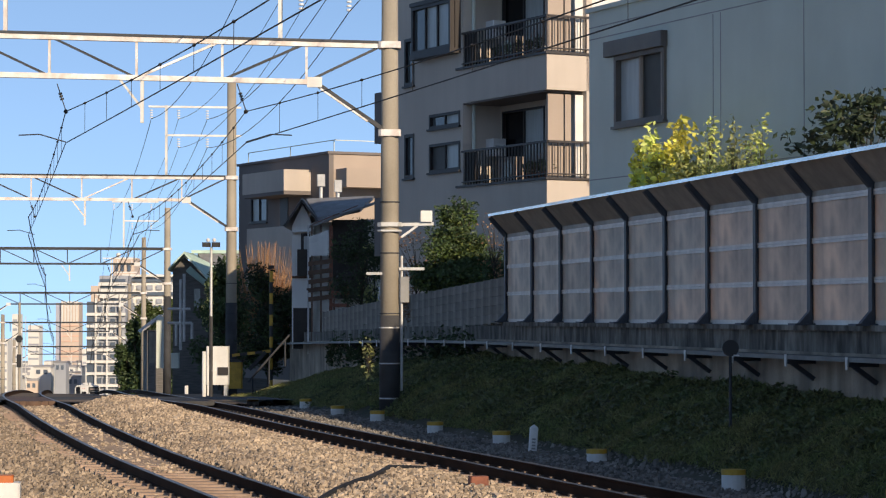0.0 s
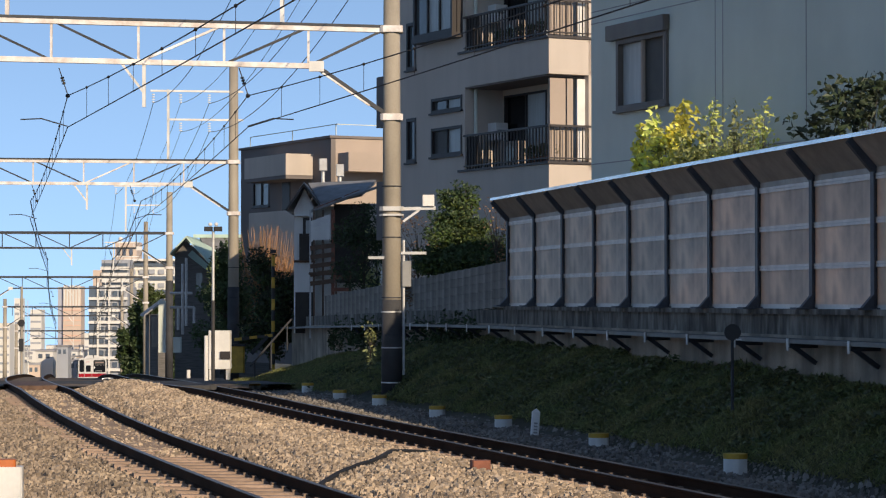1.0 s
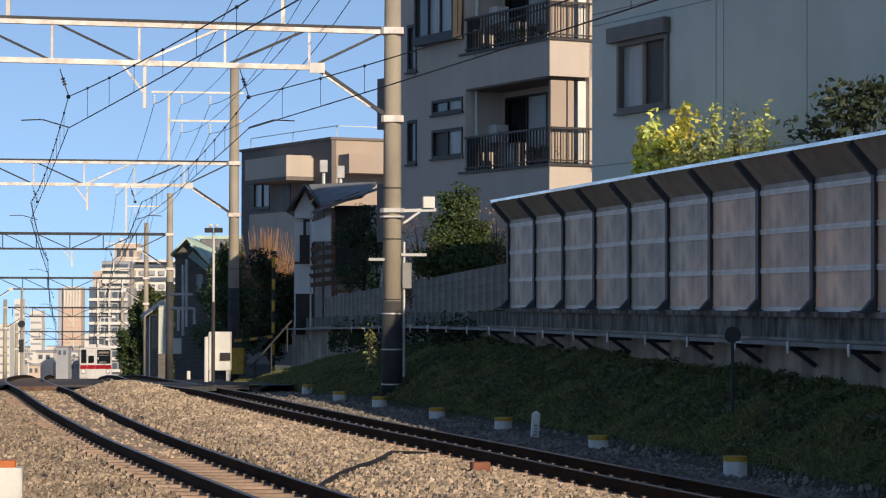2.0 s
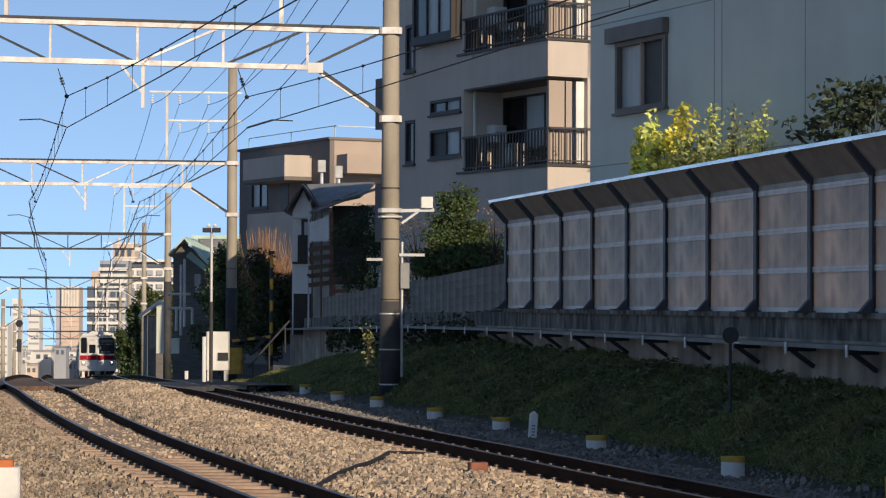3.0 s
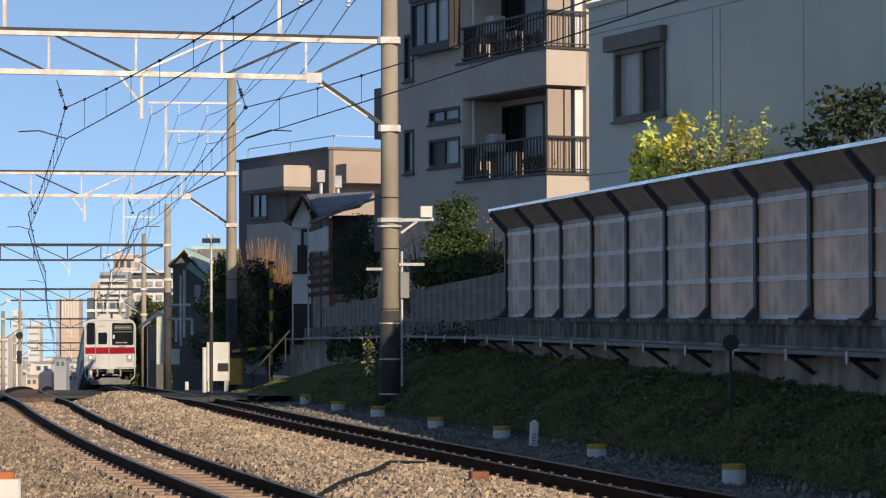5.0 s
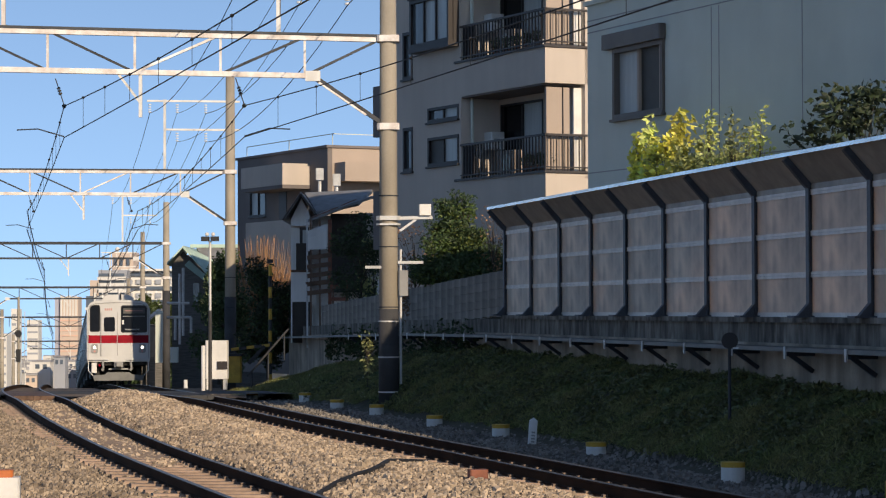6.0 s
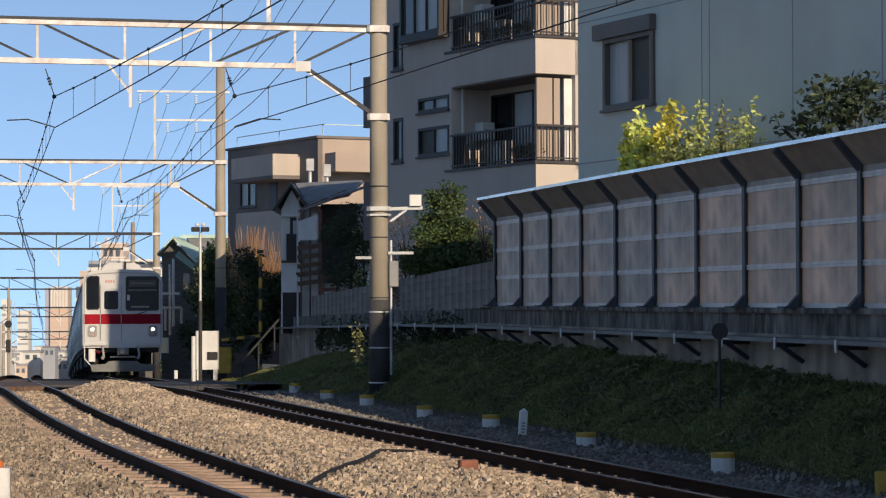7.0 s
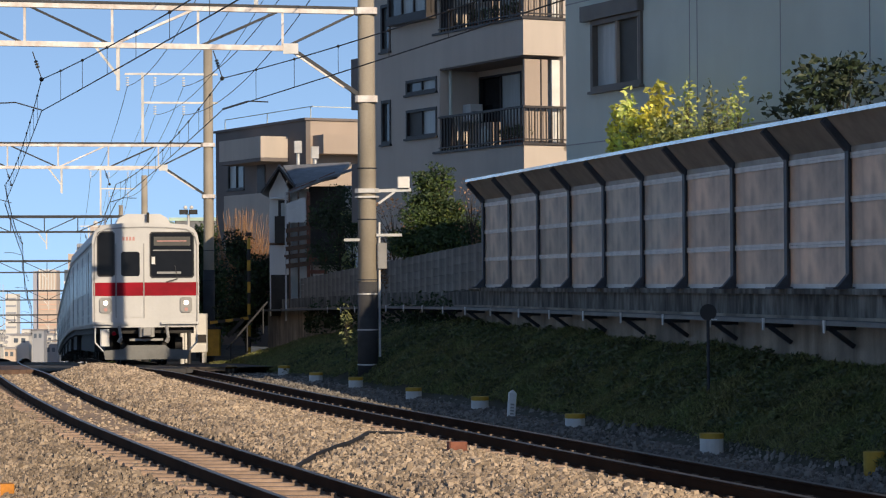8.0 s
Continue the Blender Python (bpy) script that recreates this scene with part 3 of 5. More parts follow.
def build_wall():
    ob = thing("wall_retaining", "stained concrete retaining wall under the noise barrier", "retaining wall", kind="structure")
    far = 34.0

    def run(z0, z1, front, back, name, material, ss=(-far, -20, -10, 0, 10, 20, 30, 42), drop=0.0):
        mm = Mesh()
        path = []
        for s in ss:
            q = wall_at(s)
            path.append((q.x, q.y, 0.0 if s > -6 else drop * (-6 - s)))
        # across: positive to the right of the way towards the eye, which is the railway side
        mm.sweep([(front, z0), (front, z1), (-back, z1), (-back, z0)], path)
        return part(name, mm, material, ob)

    run(-0.9, 1.50, 0.0, 0.30, "wall_face", "concrete", drop=-0.014)
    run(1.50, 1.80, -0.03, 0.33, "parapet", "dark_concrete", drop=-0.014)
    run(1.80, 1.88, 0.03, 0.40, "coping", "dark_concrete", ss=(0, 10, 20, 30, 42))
    run(1.40, 1.46, 0.42, -0.05, "ledge", "guard_grey", drop=-0.014)
    for i in range(-8, 18):
        s = i * PITCH + 0.35
        q = wall_at(s)
        dz = 0.0 if s > -6 else -0.014 * (-6 - s)
        a = math.atan2(WALL_D.x, -WALL_D.y)
        b = Mesh()
        b.bar((-0.02, 0, 1.12), (-0.40, 0, 1.39), 0.06, 0.06, (0, 1, 0))
        b.box(-0.42, 0.0, -0.035, 0.035, 1.335, 1.395)
        part("ledge_tab", Mesh().box(-0.445, -0.425, -0.03, 0.03, 1.30, 1.47, m=pose(q.x, q.y, dz, 0, 0, math.degrees(a))), "galv", ob)
        br = part("bracket", b, "dark_iron", ob)
        br.matrix_basis = pose(q.x, q.y, dz, 0, 0, math.degrees(a))


def build_barrier():
    a = math.degrees(math.atan2(WALL_D.x, -WALL_D.y))
    ob = thing("noise_barrier", "grey noise barrier of stained panels between dark steel posts", "noise barrier", kind="structure")
    post = Mesh()
    post.box(-0.075, 0.075, -0.012, 0.012, 1.90, 3.78)
    post.box(-0.085, -0.065, -0.06, 0.06, 1.90, 3.78)
    post.box(0.065, 0.085, -0.06, 0.06, 1.90, 3.78)
    post.bar((-0.055, 0, 3.74), (-0.40, 0, 4.13), 0.11, 0.10, (0, 1, 0))
    post.add([(-0.08, -0.05, 1.90), (-0.24, -0.05, 1.90), (-0.08, -0.05, 2.08), (-0.08, 0.05, 1.90), (-0.24, 0.05, 1.90), (-0.08, 0.05, 2.08)], [(0, 1, 2), (5, 4, 3), (0, 3, 4, 1), (1, 4, 5, 2), (2, 5, 3, 0)])
    post.box(-0.34, 0.14, -0.14, 0.14, 1.872, 1.90)
    pd = post.data("post", "post")
    row = 0.583
    slab = Mesh()
    slab.box(-0.022, 0.022, 0.03, PITCH - 0.03, 0.035, row - 0.03)
    slab_d = slab.data("panel", "panel")
    rib = Mesh()
    for z in (-0.030, 0.012):
        rib.box(-0.045, 0.030, 0.03, PITCH - 0.03, z - 0.010, z + 0.028)
    rib_d = rib.data("panel_rib", "panel_rib")
    canopy = Mesh()
    prof = [(-0.03, 3.66), (-0.03, 3.77), (-0.38, 4.15), (-0.36, 4.17), (0.0, 3.79), (0.0, 3.66)]
    canopy.add([(x, y, z) for y in (0.03, PITCH - 0.03) for x, z in prof], [(0, 1, 2, 3, 4, 5), (11, 10, 9, 8, 7, 6)] + [(i, 6 + i, 6 + (i + 1) % 6, (i + 1) % 6) for i in range(6)])
    can_d = canopy.data("top_panel", "canopy")
    cap = Mesh()
    cap.box(-0.45, -0.28, 0.0, PITCH, 4.145, 4.20)
    cap_d = cap.data("cap", "cap")
    for i in range(0, 18):
        p = wall_at(i * PITCH, 0.0, 0.12)
        mm = pose(p.x, p.y, 0, 0, 0, a)
        o = new("post", pd)
        o.parent, o.matrix_basis = ob, mm
        if i == 17:
            break
        back = mm @ pose(0, -PITCH, 0)
        for k in range(3):
            o = new("panel", slab_d)
            o.parent, o.matrix_basis = ob, back @ pose(0, 0, 1.90 + k * row)
            o = new("panel_rib", rib_d)
            o.parent, o.matrix_basis = ob, back @ pose(0, 0, 1.90 + (k + 1) * row)
        for nm, d in (("top_panel", can_d), ("cap", cap_d)):
            o = new(nm, d)
            o.parent, o.matrix_basis = ob, back
        rail = Mesh().box(-0.03, 0.03, 0.03, PITCH - 0.03, 1.872, 1.945)
        o = new("bottom_rail", rail.data("bottom_rail", "panel_rib"))
        o.parent, o.matrix_basis = ob, back
    return ob


def build_block_wall():
    """Concrete block garden wall that goes on from the end of the barrier."""
    ob = thing("wall_block", "weathered grey concrete block garden wall", "block wall", kind="structure")
    blk = Mesh().box(0.0, 0.12, 0.002, 0.788, 0.002, 0.194)
    d = blk.data("block", "block")
    for i in range(34):
        s = -0.35 - i * 0.79
        p0 = wall_at(s, 0, 0.15)
        zb = 1.88 + 0.027 * s
        rows = 5
        for r in range(rows):
            o = new("block", d)
            o.parent = ob
            o.matrix_basis = pose(p0.x, p0.y, zb + 0.196 * r, 0, 0, math.degrees(math.atan2(0.196, 0.9806)))


build_ground()
build_road()
build_deck()


# ---- buildings ----
def wall_sheet(m, u0, u1, z0, z1, holes, thick=0.2):
    """A wall in the plane x = 0 (its outside faces -x) from u0 to u1 along y, with openings (u0, u1, z0, z1)."""
    us = sorted({u0, u1, *[h[0] for h in holes], *[h[1] for h in holes]})
    zs = sorted({z0, z1, *[h[2] for h in holes], *[h[3] for h in holes]})
    nu, nz = len(us), len(zs)

    def solid(i, j):
        if not (0 <= i < nu - 1 and 0 <= j < nz - 1):
            return False
        a, b = (us[i] + us[i + 1]) / 2, (zs[j] + zs[j + 1]) / 2
        return not any(h[0] < a < h[1] and h[2] < b < h[3] for h in holes)

    def at(i, j, back):
        return (i * nz + j) * 2 + back

    verts = [(x, u, z) for u in us for z in zs for x in (0.0, thick)]
    faces = []
    for i in range(nu - 1):
        for j in range(nz - 1):
            if not solid(i, j):
                continue
            faces.append((at(i, j, 0), at(i, j + 1, 0), at(i + 1, j + 1, 0), at(i + 1, j, 0)))
            faces.append((at(i, j, 1), at(i + 1, j, 1), at(i + 1, j + 1, 1), at(i, j + 1, 1)))
            for di, dj, p, q in ((-1, 0, (i, j), (i, j + 1)), (1, 0, (i + 1, j), (i + 1, j + 1)), (0, -1, (i, j), (i + 1, j)), (0, 1, (i, j + 1), (i + 1, j + 1))):
                if not solid(i + di, j + dj):
                    faces.append((at(*p, 0), at(*q, 0), at(*q, 1), at(*p, 1)))
    m.add(verts, faces)


def window(parent, u0, u1, z0, z1, panes=("glass", "curtain"), frame="frame", depth=0.05, proud=0.02, bar=0.05, place=None, sill=True):
    """A sliding window in the plane x = 0, facing -x."""
    m = Mesh()
    m.box(-proud, 0.1, u0, u1, z0, z0 + bar)
    m.box(-proud, 0.1, u0, u1, z1 - bar, z1)
    m.box(-proud, 0.1, u0, u0 + bar, z0 + bar, z1 - bar)
    m.box(-proud, 0.1, u1 - bar, u1, z0 + bar, z1 - bar)
    w = part("window", m, frame, parent)
    if place is not None:
        w.matrix_basis = place
    n = len(panes)
    for i, p in enumerate(panes):
        a, b = u0 + bar + (u1 - u0 - 2 * bar) * i / n, u0 + bar + (u1 - u0 - 2 * bar) * (i + 1) / n
        g = Mesh().box(depth + 0.01 * (i % 2), depth + 0.012 + 0.01 * (i % 2), a, b, z0 + bar, z1 - bar)
        part("pane", g, p, w)
        if i:
            part("mullion", Mesh().box(0.0, depth, a - 0.025, a + 0.025, z0 + bar, z1 - bar), frame, w)
    if sill:
        part("window_sill", Mesh().box(-proud - 0.05, 0.02, u0 - 0.04, u1 + 0.04, z0 - 0.05, z0 - 0.002), frame, w)
    return w


APARTMENTS = pose(2.63, 62.16, -0.22, 0, 0, 27.07) @ Matrix.Scale(1.11, 4)


def build_apartments():
    ob = thing("apartment_building", "taupe rendered apartment block with corner balconies and dark railings", "apartment building", APARTMENTS)
    body = Mesh()
    holes = [(4.28, 5.95, 5.57, 6.28), (4.28, 5.95, 6.66, 7.02), (4.3, 6.45, 8.55, 9.75), (6.80, 7.35, 5.50, 6.62), (6.80, 7.35, 7.85, 9.05)]
    wall_sheet(body, 0.0, 7.80, 1.7, 10.12, holes + [(0.0, 4.15, 5.12, 7.18), (0.0, 4.15, 8.0, 10.05)])
    part("rear_wall", Mesh().box(0.2, 10, 7.6, 7.8, 1.7, 10.12), "taupe", ob)
    # back wall of the balconies, and the return wall beside the windows
    rec = Mesh()
    wall_sheet(rec, 0.0, 4.15, 5.0, 10.12, [(1.95, 4.05, 5.2, 7.0), (1.95, 4.05, 8.05, 9.9)], 0.15)
    rec.v = [(x + 1.05, y, z) for x, y, z in rec.v]
    part("wall", body, "taupe", ob)
    part("balcony_wall", rec, "taupe", ob)
    part("side_wall", Mesh().box(0.2, 1.2, 4.15, 4.3, 5.0, 10.12), "taupe", ob)
    part("inner_end_wall", Mesh().box(1.5, 10, 0.5, 0.7, 1.7, 10.12), "taupe", ob)
    for z0, z1 in ((1.7, 5.12), (7.18, 8.00), (10.05, 10.12)):
        part("end_wall", Mesh().box(0.2, 10, 0.0, 0.2, z0, z1), "taupe", ob, "sunlit end wall")
    part("roof", Mesh().box(0, 10, 0, 7.8, 10.12, 10.24), "brown_wall", ob)
    for zf in (5.12, 8.00):
        s = Mesh().box(-0.05, 9.0, -0.05, 4.45, zf, zf + 0.055)
        b = part("balcony", s, "rail_brown", ob)
        part("floor_slab", Mesh().box(0.15, 1.4, 0.15, 4.15, zf - 0.1, zf - 0.003), "taupe", b)
        top = zf + 0.90
        r = Mesh()
        r.box(-0.02, 0.05, -0.02, 4.2, top - 0.05, top)
        r.box(-0.01, 0.04, 0, 4.2, zf + 0.12, zf + 0.15)
        r.box(0.0, 3.0, -0.02, 0.05, top - 0.05, top)
        r.box(0.0, 3.0, -0.01, 0.04, zf + 0.12, zf + 0.15)
        part("handrail", r, "rail_brown", b)
        for i in range(28):
            u = 0.03 + 0.149 * i
            wide = 0.055 if i % 7 == 0 else 0.022
            part("baluster", Mesh().box(0.0, 0.03, u - wide / 2, u + wide / 2, zf + 0.05, top - 0.05), "rail_brown", b)
        for i in range(1, 14):
            u = 0.15 * i
            part("baluster", Mesh().box(u - 0.012, u + 0.012, 0.0, 0.03, zf + 0.05, top - 0.05), "rail_brown", b)
        part("screen_panel", Mesh().box(0.03, 0.05, 3.55, 4.1, zf + 0.15, top - 0.06), "frame", b, "dark balcony screen panel")
        window(ob, 1.95, 4.05, zf + 0.08, zf + 1.88, ("curtain", "dark_glass"), place=pose(1.05, 0, 0), sill=False)
        part("downpipe", Mesh().tube((0.25, 4.05, zf), (0.25, 4.05, zf + 2.1), 0.045), "grey_wall", ob)
        part("lit_column", Mesh().box(0.12, 0.53, 0.16, 0.24, zf + 0.06, zf + 1.98), "tan_wall", b, "cream balcony partition board")
        part("partition", Mesh().box(0.57, 0.73, 0.16, 0.24, zf + 0.06, zf + 1.98), "tan_wall", b, "cream balcony partition board")
        part("white_board", Mesh().box(0.84, 2.6, 0.16, 0.22, zf + 0.06, zf + 1.98), "white_paint", b, "white balcony side board")
        part("soffit_edge", Mesh().box(0.02, 1.3, 0.2, 4.5, zf + 2.02, zf + 2.05), "brown_wall", b)
    window(ob, 4.28, 5.95, 5.57, 6.28, ("curtain", "screen"), bar=0.07)
    window(ob, 4.28, 5.95, 6.66, 7.02, ("curtain", "glass"), bar=0.07)
    window(ob, 6.80, 7.35, 5.50, 6.62, ("glass",), bar=0.08)
    window(ob, 6.80, 7.35, 7.85, 9.05, ("glass",), bar=0.08)
    bay = window(ob, 4.3, 6.45, 8.55, 9.75, ("curtain", "curtain", "glass"), bar=0.09, place=pose(-0.25, 0, 0), sill=False)
    part("bay_base", Mesh().box(-0.05, 0.25, 4.26, 6.49, 8.42, 8.55), "frame", bay)
    part("bay_top", Mesh().box(-0.05, 0.25, 4.26, 6.49, 9.75, 9.85), "frame", bay)
    for u in (4.26, 6.43):
        part("bay_side", Mesh().box(0.1, 0.25, u, u + 0.06, 8.55, 9.75), "frame", bay)
    # far wing with small roof vents
    wing = Mesh()
    wing.box(0.6, 6, 7.8, 10.4, 6.6, 7.95).box(0.6, 6, 7.8, 10.4, 3.6, 5.15)
    part("wing", wing, "brown_wall", ob)
    part("vent_cap", Mesh().box(0.75, 1.1, 8.9, 9.5, 8.1, 8.16).box(0.8, 0.85, 9, 9.05, 7.95, 8.1).box(0.8, 0.85, 9.35, 9.4, 7.95, 8.1), "frame", ob)
    part("vent_cap", Mesh().box(0.75, 1.1, 8.9, 9.5, 5.30, 5.36).box(0.8, 0.85, 9, 9.05, 5.15, 5.3).box(0.8, 0.85, 9.35, 9.4, 5.15, 5.3), "frame", ob)
    # what stands on the balconies
    for zf in (5.18, 8.06):
        m = APARTMENTS
        ac = thing("air_conditioner", "white air conditioner box on a balcony wall", "air conditioner", m @ pose(0.62, 3.72, zf + 0.72), "balcony air conditioners")
        part("body", Mesh().box(0, 0.36, 0.02, 0.42, 0, 0.42, 0.02), "white_paint", ac)
        part("grille", Mesh().box(0.06, 0.3, 0.008, 0.02, 0.2, 0.25), "train_grey", ac)
        unit = thing("outdoor_unit", "pale outdoor unit standing behind the railing", "air conditioner", m @ pose(0.45, 2.4, zf), "balcony outdoor units")
        part("body", Mesh().box(0, 0.3, 0, 0.8, 0.02, 0.62, 0.02), "tan_wall", unit)
        part("fan_grille", Mesh().tube((-0.012, 0.3, 0.32), (0.0, 0.3, 0.32), 0.22, n=16), "grey_wall", unit)
        tub = thing("laundry_tub", "small white tub on the balcony floor", "tub", m @ pose(0.35, 1.05, zf))
        part("tub_body", Mesh().tube((0.1, 0.1, 0), (0.1, 0.1, 0.24), 0.13, 0.16, 12), "white_paint", tub)
        rng = random.Random(int(zf * 10))
        for i in range(5):
            pot = thing("potted_plant", "small leafy plant in a dark pot", "plant", m @ pose(0.3, 0.25 + 0.3 * i if zf < 6 else 0.9 + 0.5 * i, zf), "balcony plants")
            part("pot", Mesh().tube((0, 0, 0), (0, 0, 0.16), 0.07, 0.09, 10), "rust", pot)
            lf = new("leaves", leaf_mesh("leaves", "leaf_dark", clump_points(np.random.default_rng(i + 50), [(0, 0, 0.3, 0.13, 0.13, 0.16)], 90, 0.2), 0.09, np.random.default_rng(i)))
            lf.parent = pot


def build_grey_house():
    ob = thing("grey_house", "pale grey rendered house with a flat roof and shuttered window", "house", pose(2.88, 48.3, 0, 0, 0, 23.4))
    # local y runs away from the eye; the face towards the railway is x = 0
    L = 11.3
    wall = Mesh()
    wall_sheet(wall, -L, 0.0, 1.6, 7.96, [(-3.17, -1.155, 5.64, 7.0)])
    part("wall", wall, "grey_wall", ob)
    part("rear_wall", Mesh().box(0.2, 9, -0.2, 0.0, 1.6, 7.96), "grey_wall", ob)
    part("parapet", Mesh().box(-0.06, 9, -L, 0.06, 7.96, 8.05), "grey_wall", ob)
    part("roof", Mesh().box(0.2, 9, -L, -0.2, 7.6, 7.7), "grey_wall", ob)
    part("roof_rail", Mesh().box(1.2, 1.25, -8, -0.6, 8.05, 8.7), "white_wall", ob)
    for z in (7.65, 7.42, 4.66):
        part("joint_band", Mesh().box(-0.006, 0.004, -L, 0.0, z, z + 0.022), "train_grey", ob)
    for u in (-4.9, -5.17, -7.95, -10.6):
        part("joint", Mesh().box(-0.005, 0.004, u - 0.012, u + 0.012, 1.7, 7.4), "train_grey", ob)
    w = window(ob, -3.17, -1.155, 5.64, 7.0, ("screen", "curtain"), frame="frame_brown", bar=0.09, proud=0.06)
    part("shutter_box", Mesh().box(-0.15, 0.0, -3.22, -0.87, 7.0, 7.29, 0.02), "frame_brown", w)
    part("stile", Mesh().box(-0.03, 0.03, -3.05, -3.0, 5.73, 6.91), "tan_wall", w)
    part("stile", Mesh().box(-0.03, 0.03, -2.19, -2.13, 5.73, 6.91), "tan_wall", w)


def build_brown_block():
    ob = thing("brown_apartment_house", "flat-roofed block, shade in its brown faces, sun in its tan end", "apartment building", pose(-4.49, 96.7, 0, 0, 0, 27.07))
    # shade is put into the brown faces, sunlight into the tan end
    b = Mesh()
    wall_sheet(b, 0.0, 9.3, -0.6, 8.4, [(6.2, 7.95, 5.92, 7.0)])
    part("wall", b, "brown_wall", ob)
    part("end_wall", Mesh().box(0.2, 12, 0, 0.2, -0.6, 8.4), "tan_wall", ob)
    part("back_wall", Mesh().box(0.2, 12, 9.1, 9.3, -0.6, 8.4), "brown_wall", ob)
    part("roof", Mesh().box(-0.08, 12, -0.08, 9.38, 8.4, 8.5), "brown_wall", ob)
    part("roof_rail", Mesh().box(0.3, 0.33, 0, 9, 8.95, 8.98).box(0.3, 12, 0.2, 0.23, 8.95, 8.98).box(0.3, 0.33, 0.2, 0.23, 8.5, 8.95).box(0.3, 0.33, 4.5, 4.53, 8.5, 8.95).box(0.3, 0.33, 9, 9.03, 8.5, 8.95), "grey_wall", ob)
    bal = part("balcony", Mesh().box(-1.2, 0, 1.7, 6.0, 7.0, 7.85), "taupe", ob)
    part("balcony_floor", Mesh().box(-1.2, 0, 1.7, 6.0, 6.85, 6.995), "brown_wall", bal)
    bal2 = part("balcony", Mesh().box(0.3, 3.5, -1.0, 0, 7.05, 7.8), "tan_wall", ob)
    part("lower_balcony", Mesh().box(-1.0, 0, 0.5, 6.0, 3.2, 5.6), "taupe", ob)
    window(ob, 6.2, 7.95, 5.92, 7.0, ("glass", "curtain"), bar=0.08)
    for u in (7.0, 7.35, 7.7):
        part("vent", Mesh().tube((-0.08, u, 7.45), (0.0, u, 7.45), 0.07), "white_paint", ob)
    part("door", Mesh().box(-0.03, 0.0, 4.0, 4.8, 5.6, 6.9), "frame", ob)


def slab(m, corners, t=0.1):
    """A flat roof sheet through four corners, t thick downwards."""
    n = len(corners)
    vs = [tuple(c) for c in corners] + [(x, y, z - t) for x, y, z in corners]
    return m.add(vs, [tuple(range(n)), tuple(range(2 * n - 1, n - 1, -1))] + [(i, n + i, n + (i + 1) % n, (i + 1) % n) for i in range(n)])


def build_white_house():
    """Old two-storey house with a gable, tiled roof and a wooden drying deck."""
    ob = thing("old_house", "old white two-storey house with tiled gable roof", "house", pose(-5.1, 83.0, 0))
    w = Mesh()
    w.add([(0, 0, 0.9), (0.72, 0, 0.9), (0.72, 0, 5.05), (0.36, 0, 5.78), (0, 0, 5.05), (0, 6, 0.9), (0.72, 6, 0.9), (0.72, 6, 5.05), (0.36, 6, 5.78), (0, 6, 5.05)], [(0, 1, 2, 3, 4), (9, 8, 7, 6, 5), (0, 4, 9, 5), (1, 6, 7, 2)])
    part("wall", w, "white_wall", ob)
    part("main_wall", Mesh().box(0.72, 2.9, 0.5, 6, 0.9, 5.2), "white_wall", ob)
    r = Mesh()
    slab(r, [(-0.22, -0.5, 5.12), (0.36, -0.5, 5.98), (0.36, 6.2, 5.98), (-0.22, 6.2, 5.12)], 0.13)
    slab(r, [(0.36, -0.5, 5.98), (0.9, -0.5, 5.25), (0.9, 6.2, 5.25), (0.36, 6.2, 5.98)], 0.13)
    part("gable_roof", r, "tile_roof", ob, "grey tiled gable roof with brown verge")
    part("main_roof", slab(Mesh(), [(0.36, 2.2, 6.08), (2.7, 2.2, 6.18), (2.3, -0.3, 5.62), (0.88, -0.3, 5.32)], 0.12), "tile_roof", ob, "grey tiled main roof")
    for a, c in (((-0.25, -0.53, 5.02), (0.36, -0.53, 5.90)), ((0.36, -0.53, 5.90), (0.92, -0.53, 5.17))):
        part("bargeboard", Mesh().bar(a, c, 0.05, 0.10, (0, 1, 0)), "frame", ob)
    part("window", Mesh().box(0.3, 0.62, -0.03, 0.0, 3.9, 4.8), "frame", ob)
    part("pane", Mesh().box(0.40, 0.54, -0.04, -0.03, 4.05, 4.7), "curtain", ob)
    part("sun_awning", Mesh().box(0.0, 0.7, -0.3, -0.002, 4.84, 4.88), "galv", ob)
    part("window_balcony", Mesh().box(0.2, 0.66, -0.4, 0.0, 3.35, 4.25), "house_wood", ob, "dark window balcony box")
    part("floor_band", Mesh().box(0.0, 0.72, -0.03, 0.0, 3.28, 3.36), "wood", ob)
    part("boarding", Mesh().box(0.05, 0.7, -0.05, 0.0, 0.9, 2.28), "house_wood", ob, "dark boarded ground floor")
    part("side_roof", slab(Mesh(), [(0.62, -1.5, 4.98), (1.4, -1.5, 5.30), (2.9, -0.6, 5.85), (2.9, 1.0, 5.95), (1.0, 1.0, 5.4)], 0.08), "tile_roof", ob, "grey sheet lean-to roof")
    for x0, z0 in ((0.75, 5.06), (1.15, 5.22), (1.75, 5.47)):
        part("roof_patch", slab(Mesh(), [(x0, -1.52, z0), (x0 + 0.3, -1.52, z0 + 0.13), (x0 + 0.5, -0.9, z0 + 0.24), (x0 + 0.15, -0.9, z0 + 0.1)], 0.03), "rust", ob, "rusty loose roofing sheet")
    part("side_wall", Mesh().box(1.35, 2.55, -0.2, 0.4, 2.6, 5.25), "house_wood", ob)
    deck = thing("drying_deck", "tall weathered wooden drying deck with red-brown posts", "deck", pose(-4.45, 81.2, 0))
